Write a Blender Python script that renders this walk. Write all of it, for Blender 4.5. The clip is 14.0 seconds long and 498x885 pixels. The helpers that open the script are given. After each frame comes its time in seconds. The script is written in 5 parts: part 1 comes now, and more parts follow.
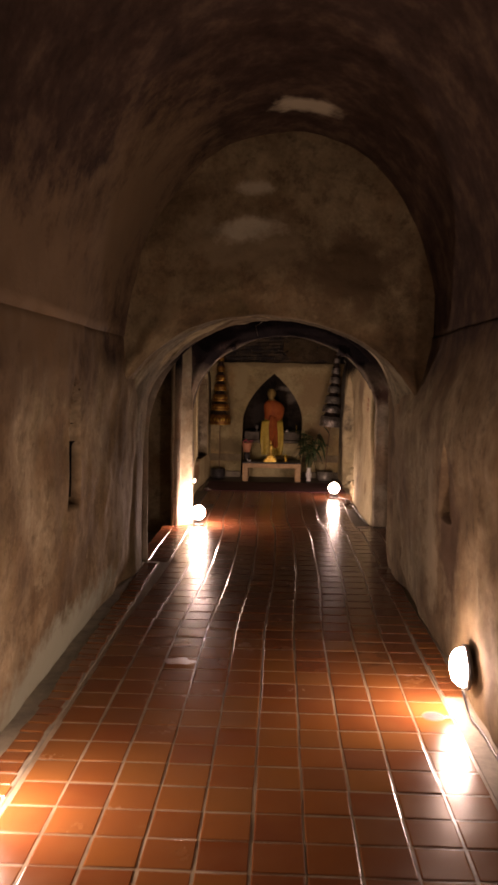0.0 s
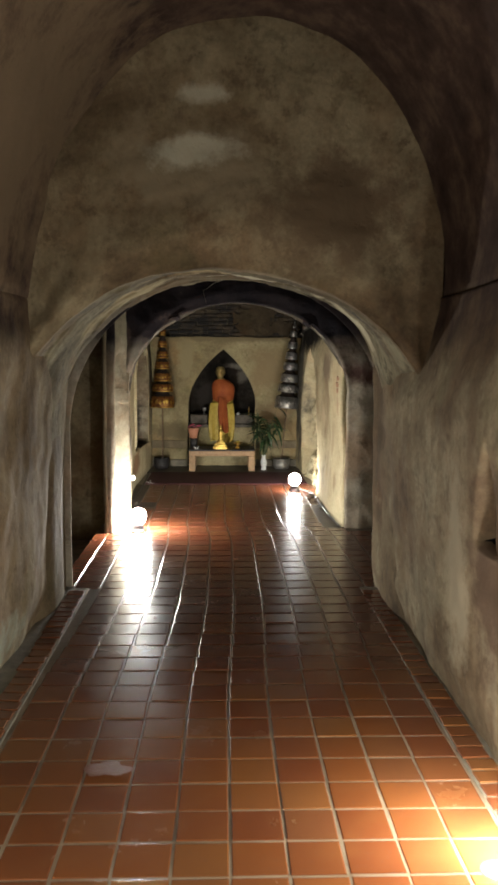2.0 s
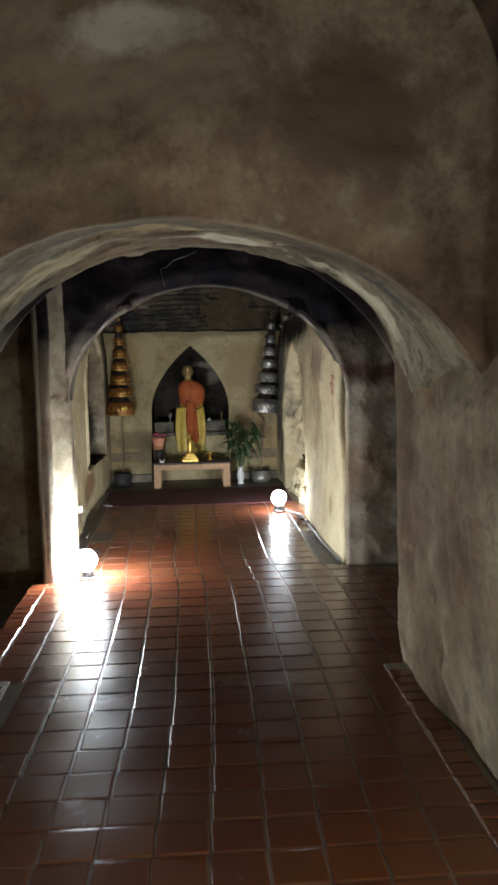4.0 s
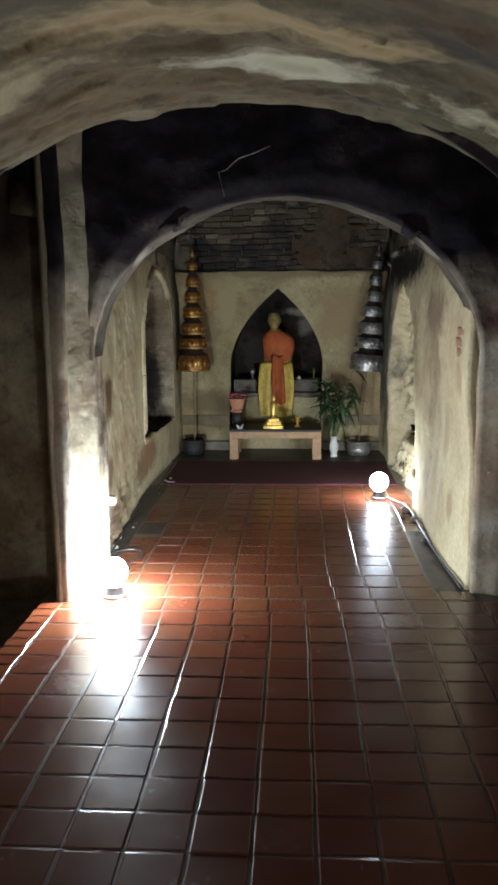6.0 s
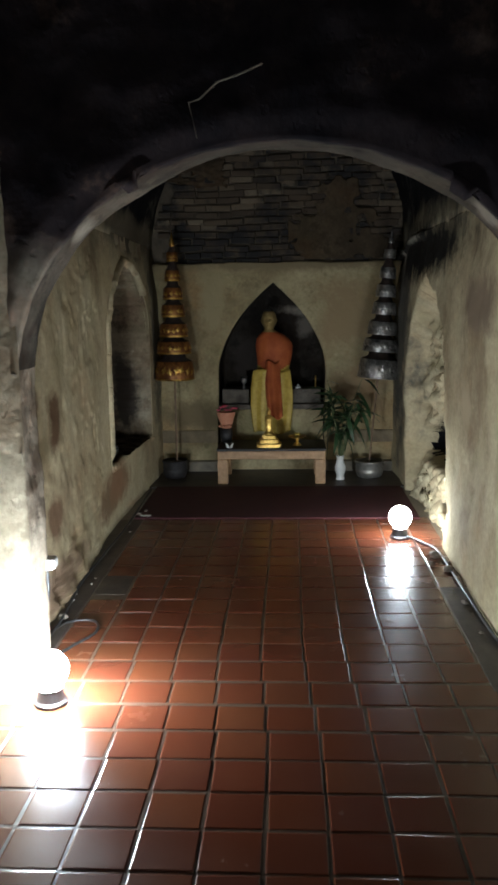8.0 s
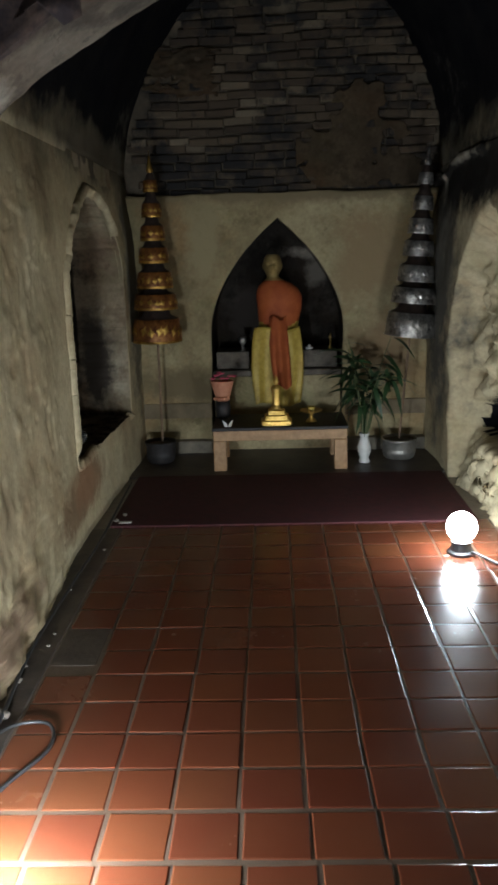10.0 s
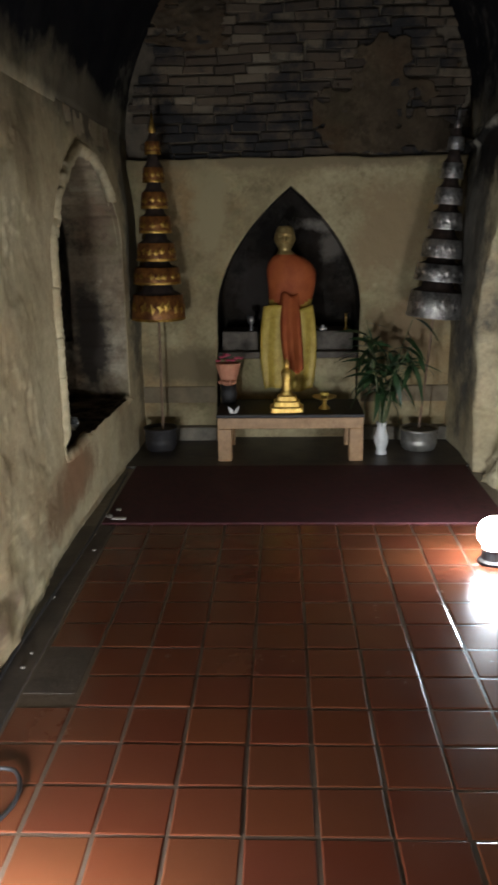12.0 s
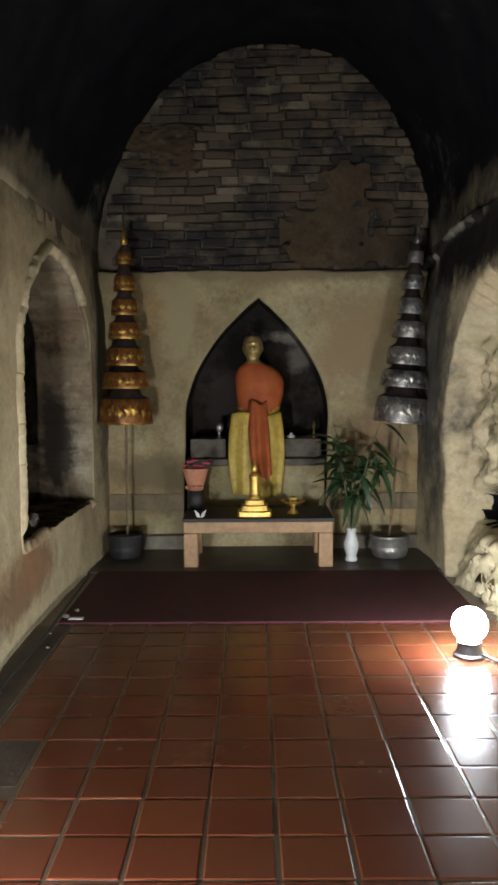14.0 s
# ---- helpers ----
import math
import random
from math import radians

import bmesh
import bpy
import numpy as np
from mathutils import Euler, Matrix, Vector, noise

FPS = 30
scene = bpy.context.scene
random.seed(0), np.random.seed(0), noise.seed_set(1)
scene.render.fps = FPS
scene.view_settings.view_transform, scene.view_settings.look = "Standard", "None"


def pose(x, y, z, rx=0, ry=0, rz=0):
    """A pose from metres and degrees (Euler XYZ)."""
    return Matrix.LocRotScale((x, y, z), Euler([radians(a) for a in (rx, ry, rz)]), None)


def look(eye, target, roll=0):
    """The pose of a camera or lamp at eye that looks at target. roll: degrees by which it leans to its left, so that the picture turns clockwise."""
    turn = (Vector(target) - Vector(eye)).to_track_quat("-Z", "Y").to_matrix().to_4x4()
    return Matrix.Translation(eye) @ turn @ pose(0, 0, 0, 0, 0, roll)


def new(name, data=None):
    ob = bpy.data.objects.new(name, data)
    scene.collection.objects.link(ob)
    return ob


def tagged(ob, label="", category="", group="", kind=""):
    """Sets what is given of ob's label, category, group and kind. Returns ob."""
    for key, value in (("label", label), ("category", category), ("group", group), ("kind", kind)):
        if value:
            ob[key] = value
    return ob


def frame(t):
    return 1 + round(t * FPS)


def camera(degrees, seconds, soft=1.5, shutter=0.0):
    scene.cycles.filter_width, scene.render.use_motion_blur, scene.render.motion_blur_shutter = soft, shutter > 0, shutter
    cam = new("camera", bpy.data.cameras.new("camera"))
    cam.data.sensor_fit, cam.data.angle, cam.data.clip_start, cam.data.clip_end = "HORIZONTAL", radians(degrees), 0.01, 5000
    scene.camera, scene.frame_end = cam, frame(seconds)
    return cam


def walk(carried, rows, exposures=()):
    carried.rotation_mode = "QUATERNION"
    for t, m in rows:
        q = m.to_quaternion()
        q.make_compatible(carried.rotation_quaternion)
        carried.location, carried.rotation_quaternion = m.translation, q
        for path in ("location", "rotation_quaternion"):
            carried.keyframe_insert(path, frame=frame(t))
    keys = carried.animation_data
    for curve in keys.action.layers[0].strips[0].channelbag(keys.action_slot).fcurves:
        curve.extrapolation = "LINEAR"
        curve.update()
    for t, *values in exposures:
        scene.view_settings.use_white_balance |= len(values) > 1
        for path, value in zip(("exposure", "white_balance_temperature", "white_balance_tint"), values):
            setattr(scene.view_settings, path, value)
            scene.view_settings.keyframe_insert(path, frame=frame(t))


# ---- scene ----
cam = camera(34.1, 14.0, 3.0, 0.5)
PATH = [
    (0, (0.066, 0.558, 1.563), (-0.006, 2.55, 1.408), 0.9),
    (0.5, (0.07, 0.957, 1.567), (-0.018, 2.947, 1.394), 1.0),
    (1, (0.021, 1.381, 1.568), (0.092, 3.371, 1.386), 0.6),
    (1.5, (-0.011, 1.701, 1.551), (0.086, 3.69, 1.365), -0.0),
    (2, (-0.027, 1.99, 1.555), (0.039, 3.978, 1.345), 0.3),
    (2.5, (-0.09, 2.296, 1.563), (0.068, 4.277, 1.341), -0.5),
    (3, (-0.098, 2.603, 1.558), (0.071, 4.585, 1.344), -1.4),
    (5.3, (0.159, 4.684, 1.524), (0.217, 6.665, 1.251), -1.5),
    (5.5, (0.163, 4.801, 1.514), (0.186, 6.777, 1.208), -2.0),
    (6, (0.18, 5.128, 1.513), (0.062, 7.096, 1.175), -0.5),
    (6.5, (0.148, 5.469, 1.514), (0.116, 7.442, 1.19), -0.2),
    (7, (0.102, 5.742, 1.533), (0.123, 7.716, 1.214), -1.3),
    (7.5, (0.12, 6.047, 1.543), (0.041, 8.015, 1.195), -1.0),
    (7.7, (0.138, 6.153, 1.494), (0.031, 8.122, 1.163), -0.8),
    (9.8, (-0.026, 7.571, 1.425), (-0.087, 9.52, 0.985), -2.2),
    (10, (-0.059, 7.655, 1.451), (-0.125, 9.6, 0.989), -1.7),
    (10.5, (-0.069, 7.891, 1.409), (-0.245, 9.824, 0.927), -1.9),
    (11, (-0.106, 8.039, 1.379), (-0.31, 9.966, 0.886), -1.3),
    (11.5, (-0.108, 8.07, 1.397), (-0.275, 9.996, 0.882), -1.4),
    (12, (-0.081, 8.084, 1.399), (-0.162, 10.017, 0.89), -0.9),
    (12.5, (-0.06, 8.089, 1.392), (-0.07, 10.062, 1.062), -0.3),
    (13, (-0.036, 8.135, 1.222), (-0.057, 10.128, 1.055), -0.5),
    (13.5, (-0.047, 8.135, 1.135), (-0.095, 10.128, 0.967), -0.4),
    (14, (-0.052, 8.127, 1.143), (-0.064, 10.12, 0.982), -0.4),
]
EXPOSURES = [(0, -2.6, 9300, 48), (0.5, -2.05, 8500, 36), (1.0, -1.6, 7400, 22), (1.5, -1.35, 6700, 13), (2.0, -1.4, 6400, 9), (2.5, -1.5, 6000, 5), (3.0, -1.45, 5800, 8), (5.5, -1.35, 5400, 6), (6.5, -1.5, 5300, 6), (7.0, -1.8, 5300, 6), (7.5, -2.15, 5400, 6), (10.0, -2.05, 5400, 6), (10.5, -2.0, 5500, 7), (12.0, -1.85, 5600, 10), (13.0, -1.3, 5700, 10), (14.0, -1.3, 5700, 10)]
walk(cam, [(t, look(eye, target, roll)) for t, eye, target, roll in PATH], EXPOSURES)

# ---------------------------------------------------------------- light
world = bpy.data.worlds.new("world")
scene.world = world
world.use_nodes = True
world.node_tree.nodes["Background"].inputs[0].default_value = (0.02, 0.022, 0.03, 1)
world.node_tree.nodes["Background"].inputs[1].default_value = 0.02
GLOW = 580.0
GLOW_WALL = 1350.0
GLOW_UNSEEN = 1400.0
GLOW_LEFT = 2600.0


# ---------------------------------------------------------------- materials
def mat(name, rough=0.8, metal=0.0):
    m = bpy.data.materials.new(name)
    m.use_nodes = True
    b = m.node_tree.nodes["Principled BSDF"]
    b.inputs["Roughness"].default_value, b.inputs["Metallic"].default_value = rough, metal
    return m, m.node_tree, b


def node(nt, kind, **vals):
    n = nt.nodes.new(kind)
    for k, v in vals.items():
        n.inputs[k].default_value = v
    return n


def noise_tex(nt, scale, detail=5.0, rough=0.6, seed=0.0, stretch=(1, 1, 1)):
    co = nt.nodes.new("ShaderNodeTexCoord")
    mp = node(nt, "ShaderNodeMapping", Scale=stretch, Location=(seed, seed * 1.7, seed * 0.6))
    n = node(nt, "ShaderNodeTexNoise", Scale=scale, Detail=detail, Roughness=rough)
    nt.links.new(co.outputs["Object"], mp.inputs[0])
    nt.links.new(mp.outputs[0], n.inputs["Vector"])
    return n.outputs["Fac"]


def ramp(nt, fac, stops):
    r = nt.nodes.new("ShaderNodeValToRGB")
    e = r.color_ramp.elements
    while len(e) < len(stops):
        e.new(0.5)
    for el, (p, c) in zip(e, stops):
        el.position, el.color = p, (*c, 1) if len(c) == 3 else c
    nt.links.new(fac, r.inputs[0])
    return r.outputs[0]


def mix(nt, fac, a, b):
    n = nt.nodes.new("ShaderNodeMix")
    n.data_type = "RGBA"
    for s, v in ((n.inputs[0], fac), (n.inputs[6], a), (n.inputs[7], b)):
        if isinstance(v, (int, float)):
            s.default_value = v
        elif isinstance(v, tuple):
            s.default_value = (*v, 1)
        else:
            nt.links.new(v, s)
    return n.outputs[2]


def bump(nt, b, height, strength=0.3, dist=0.02, prev=None):
    n = node(nt, "ShaderNodeBump", Strength=strength, Distance=dist)
    nt.links.new(height, n.inputs["Height"])
    if prev is not None:
        nt.links.new(prev, n.inputs["Normal"])
    nt.links.new(n.outputs[0], b.inputs["Normal"])
    return n.outputs[0]


def gray(v):
    return (v, v, v)


def blob(nt, centre, radii, seed):
    """1 inside a ragged patch round centre."""
    geo = nt.nodes.new("ShaderNodeNewGeometry")
    mp = node(nt, "ShaderNodeMapping", Location=tuple(-c / r for c, r in zip(centre, radii)), Scale=tuple(1 / r for r in radii))
    nt.links.new(geo.outputs["Position"], mp.inputs[0])
    ln = nt.nodes.new("ShaderNodeVectorMath")
    ln.operation = "LENGTH"
    nt.links.new(mp.outputs[0], ln.inputs[0])
    ad = node(nt, "ShaderNodeMath")
    ad.operation = "MULTIPLY_ADD"
    ad.inputs[1].default_value = 2.6
    nt.links.new(noise_tex(nt, 5.0, 8, 0.72, seed), ad.inputs[0]), nt.links.new(ln.outputs["Value"], ad.inputs[2])
    return step_node(nt, ad.outputs[0], 2.55, 1.90)


def step_node(nt, val, a, b):
    r = node(nt, "ShaderNodeMapRange")
    nt.links.new(val, r.inputs["Value"])
    r.inputs["From Min"].default_value, r.inputs["From Max"].default_value = a, b
    return r.outputs[0]


def plaster_mat(name, pale, mid, dark, seed, dark_z=None, grime_dim=0.5, patches=(), ragged=1.5, above=((0.38, (0.004, 0.004, 0.006)), (0.64, (0.010, 0.0095, 0.010)), (0.80, (0.04, 0.033, 0.025))), vary=1.0, relief=1.0):
    """Old lime plaster: patches of three tones, streaks that run down, pits; darker tones above a ragged line where its
    height is given.
    """
    m, nt, b = mat(name, 0.9)
    b.inputs["Specular IOR Level"].default_value = 0.08
    big = ramp(nt, noise_tex(nt, 0.9, 6, 0.62, seed), [(0.38, dark), (0.47, mid), (0.58, pale)])
    streak = ramp(nt, noise_tex(nt, 2.2, 5, 0.6, seed + 3, (1.6, 1.6, 0.4)), [(0.42, gray(0)), (0.66, gray(0.8))])
    col = mix(nt, streak, big, mid)
    cloud = ramp(nt, noise_tex(nt, 2.6, 7, 0.68, seed + 15), [(0.46, gray(0)), (0.60, gray(vary * (0.75 * grime_dim + 0.2)))])
    col = mix(nt, cloud, col, tuple(0.75 * d + 0.1 * m_ for d, m_ in zip(dark, mid)))
    blot = ramp(nt, noise_tex(nt, 7.5, 6, 0.7, seed + 9), [(0.52, gray(0)), (0.64, gray(grime_dim))])
    col = mix(nt, blot, col, dark)
    lime = ramp(nt, noise_tex(nt, 4.0, 7, 0.72, seed + 27), [(0.62, gray(0)), (0.70, gray(0.7 * vary))])
    col = mix(nt, lime, col, pale)
    rust = ramp(nt, noise_tex(nt, 1.6, 7, 0.7, seed + 33), [(0.50, gray(0)), (0.64, gray(0.55 * vary))])
    col = mix(nt, rust, col, (mid[0] * 0.95, mid[1] * 0.72, mid[2] * 0.58))
    moss = ramp(nt, noise_tex(nt, 2.1, 7, 0.7, seed + 47), [(0.54, gray(0)), (0.68, gray(0.5 * vary))])
    col = mix(nt, moss, col, (mid[0] * 0.72, mid[1] * 0.86, mid[2] * 0.70))
    scab = ramp(nt, noise_tex(nt, 5.5, 8, 0.75, seed + 51), [(0.57, gray(0)), (0.60, gray(vary * (0.55 * grime_dim + 0.1)))])
    col = mix(nt, scab, col, tuple(0.6 * d for d in dark))
    fine = ramp(nt, noise_tex(nt, 38, 4, 0.7, seed + 5), [(0.3, gray(0.75)), (0.7, gray(1.1))])
    mul = nt.nodes.new("ShaderNodeMix")
    mul.data_type, mul.blend_type = "RGBA", "MULTIPLY"
    mul.inputs[0].default_value = 0.8
    nt.links.new(col, mul.inputs[6]), nt.links.new(fine, mul.inputs[7])
    col = mul.outputs[2]
    if dark_z is not None:
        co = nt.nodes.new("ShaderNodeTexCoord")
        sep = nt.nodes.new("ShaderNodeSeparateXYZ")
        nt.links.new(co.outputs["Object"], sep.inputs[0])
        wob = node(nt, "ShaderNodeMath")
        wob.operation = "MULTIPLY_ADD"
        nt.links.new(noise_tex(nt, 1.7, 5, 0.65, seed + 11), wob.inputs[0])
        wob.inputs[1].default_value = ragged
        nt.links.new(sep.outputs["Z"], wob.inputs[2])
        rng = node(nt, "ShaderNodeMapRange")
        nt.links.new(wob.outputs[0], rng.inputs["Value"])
        rng.inputs["From Min"].default_value, rng.inputs["From Max"].default_value = dark_z + 0.5 * ragged - 0.2, dark_z + 0.5 * ragged + 0.2
        upper_tones = ramp(nt, noise_tex(nt, 4, 6, 0.7, seed + 2), list(above))
        col = mix(nt, rng.outputs[0], col, upper_tones)
    for i, (centre, radii, tone) in enumerate(patches):
        col = mix(nt, blob(nt, centre, radii, seed + 20 + i), col, tone)
    nt.links.new(col, b.inputs["Base Color"])
    p = bump(nt, b, noise_tex(nt, 4.0, 5, 0.55, seed + 1), 0.45 * relief, 0.05)
    pits = ramp(nt, noise_tex(nt, 16, 3, 0.5, seed + 8), [(0.30, gray(0)), (0.37, gray(1))])
    p = bump(nt, b, pits, 0.22 * relief, 0.010, p)
    bump(nt, b, noise_tex(nt, 45, 3, 0.6, seed + 4), 0.10, 0.004, p)
    return m


# The first two patches paint light onto the left of the vault.
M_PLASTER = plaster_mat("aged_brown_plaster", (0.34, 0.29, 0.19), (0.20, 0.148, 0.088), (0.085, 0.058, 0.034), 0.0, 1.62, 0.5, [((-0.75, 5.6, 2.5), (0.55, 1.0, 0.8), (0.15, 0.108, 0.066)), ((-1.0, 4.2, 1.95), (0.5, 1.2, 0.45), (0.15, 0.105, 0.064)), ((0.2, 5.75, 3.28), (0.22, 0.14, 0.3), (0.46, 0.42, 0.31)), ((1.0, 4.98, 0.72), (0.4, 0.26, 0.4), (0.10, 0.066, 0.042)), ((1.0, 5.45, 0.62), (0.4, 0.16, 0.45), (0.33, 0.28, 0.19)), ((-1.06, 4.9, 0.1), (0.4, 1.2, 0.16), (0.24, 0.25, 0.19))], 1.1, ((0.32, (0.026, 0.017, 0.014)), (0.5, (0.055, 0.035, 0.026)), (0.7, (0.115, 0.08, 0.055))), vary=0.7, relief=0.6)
M_PLASTER_T = plaster_mat("tympanum_plaster", (0.28, 0.23, 0.14), (0.165, 0.12, 0.068), (0.065, 0.044, 0.026), 3.3, None, 0.5, [
    ((-0.25, 6.27, 2.52), (0.42, 0.6, 0.24), (0.215, 0.17, 0.105)), ((-0.17, 6.27, 2.60), (0.22, 0.6, 0.085), (0.40, 0.37, 0.27)), ((-0.13, 6.27, 2.88), (0.11, 0.6, 0.05), (0.36, 0.33, 0.24)), ((0.55, 6.27, 2.3), (0.35, 0.6, 0.3), (0.12, 0.085, 0.05)),
    ((0.05, 6.75, 2.0), (0.38, 0.16, 0.14), (0.42, 0.33, 0.21)), ((0.15, 7.1, 2.0), (0.22, 0.10, 0.12), (0.46, 0.42, 0.32)), ((0.55, 6.55, 1.9), (0.3, 0.14, 0.2), (0.10, 0.085, 0.06)), ((-0.6, 6.9, 1.75), (0.3, 0.2, 0.2), (0.34, 0.31, 0.23)), ((-0.3, 6.45, 1.95), (0.4, 0.10, 0.14), (0.17, 0.135, 0.085)), ((0.7, 7.1, 1.8), (0.3, 0.3, 0.25), (0.44, 0.41, 0.31))], vary=0.65)
M_PALE = plaster_mat("pale_lime_plaster", (0.52, 0.48, 0.37), (0.43, 0.38, 0.27), (0.24, 0.20, 0.14), 14.0, None, 0.35)
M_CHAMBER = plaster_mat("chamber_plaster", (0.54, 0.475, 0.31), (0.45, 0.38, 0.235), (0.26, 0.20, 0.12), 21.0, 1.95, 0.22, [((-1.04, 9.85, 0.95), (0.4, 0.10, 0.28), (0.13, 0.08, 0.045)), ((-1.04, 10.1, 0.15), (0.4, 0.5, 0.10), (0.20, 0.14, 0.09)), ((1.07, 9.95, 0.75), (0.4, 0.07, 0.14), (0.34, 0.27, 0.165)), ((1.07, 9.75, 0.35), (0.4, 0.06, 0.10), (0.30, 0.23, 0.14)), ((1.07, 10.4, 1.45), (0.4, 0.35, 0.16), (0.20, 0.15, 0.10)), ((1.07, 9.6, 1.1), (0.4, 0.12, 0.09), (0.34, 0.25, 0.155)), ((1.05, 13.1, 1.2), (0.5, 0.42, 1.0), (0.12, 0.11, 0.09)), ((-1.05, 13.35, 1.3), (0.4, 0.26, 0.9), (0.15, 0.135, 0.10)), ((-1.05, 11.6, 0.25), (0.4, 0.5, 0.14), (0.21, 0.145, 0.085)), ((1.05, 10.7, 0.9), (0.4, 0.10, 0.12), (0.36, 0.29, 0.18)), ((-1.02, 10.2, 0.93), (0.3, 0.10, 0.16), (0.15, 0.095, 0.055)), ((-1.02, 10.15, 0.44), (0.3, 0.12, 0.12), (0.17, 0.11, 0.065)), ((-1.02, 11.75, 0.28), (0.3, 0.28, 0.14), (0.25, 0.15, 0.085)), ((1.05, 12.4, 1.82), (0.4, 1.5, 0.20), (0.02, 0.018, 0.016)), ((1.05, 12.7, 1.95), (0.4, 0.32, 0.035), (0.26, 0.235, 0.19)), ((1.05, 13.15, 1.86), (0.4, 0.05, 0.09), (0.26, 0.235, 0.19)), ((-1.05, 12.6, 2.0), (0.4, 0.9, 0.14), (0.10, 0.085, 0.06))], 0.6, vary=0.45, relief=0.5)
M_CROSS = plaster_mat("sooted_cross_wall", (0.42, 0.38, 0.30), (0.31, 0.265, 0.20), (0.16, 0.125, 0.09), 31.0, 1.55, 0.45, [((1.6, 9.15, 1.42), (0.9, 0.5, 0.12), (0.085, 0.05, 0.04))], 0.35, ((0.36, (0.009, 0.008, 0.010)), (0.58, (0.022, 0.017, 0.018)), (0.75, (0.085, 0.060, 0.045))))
M_BACK = plaster_mat("back_wall_plaster", (0.45, 0.385, 0.225), (0.37, 0.31, 0.172), (0.21, 0.16, 0.085), 40.0, None, 0.4, [((0.62, 13.5, 1.35), (0.26, 0.5, 0.3), (0.30, 0.225, 0.125)), ((0.75, 13.5, 0.75), (0.22, 0.5, 0.22), (0.27, 0.195, 0.11)), ((-0.75, 13.5, 0.5), (0.3, 0.5, 0.12), (0.19, 0.15, 0.085)), ((0.0, 13.5, 1.83), (1.3, 0.5, 0.07), (0.22, 0.175, 0.10)), ((-0.55, 13.5, 1.5), (0.12, 0.5, 0.35), (0.33, 0.275, 0.155))])


# First patch paints the opening's deep end near black, in place of darkness.
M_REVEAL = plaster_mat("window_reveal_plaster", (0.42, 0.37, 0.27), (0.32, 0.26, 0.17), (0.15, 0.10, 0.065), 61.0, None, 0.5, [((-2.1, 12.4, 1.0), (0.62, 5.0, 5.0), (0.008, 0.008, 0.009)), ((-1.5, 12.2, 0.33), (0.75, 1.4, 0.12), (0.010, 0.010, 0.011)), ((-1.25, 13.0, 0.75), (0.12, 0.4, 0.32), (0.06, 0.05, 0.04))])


# Near-black plaster: soot on the cross ceiling, painted shade inside niches and openings.
def soot_shade_mat(name, seed):
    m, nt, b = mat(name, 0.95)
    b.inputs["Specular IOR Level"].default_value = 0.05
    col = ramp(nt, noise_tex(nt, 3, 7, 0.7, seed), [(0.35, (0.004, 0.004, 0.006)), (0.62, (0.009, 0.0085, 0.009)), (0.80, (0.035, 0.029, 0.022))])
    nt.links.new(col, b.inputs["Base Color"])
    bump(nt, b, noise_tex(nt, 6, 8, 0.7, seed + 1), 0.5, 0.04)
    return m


M_SOOT_SHADE = soot_shade_mat("soot_shade_plaster", 2.0)


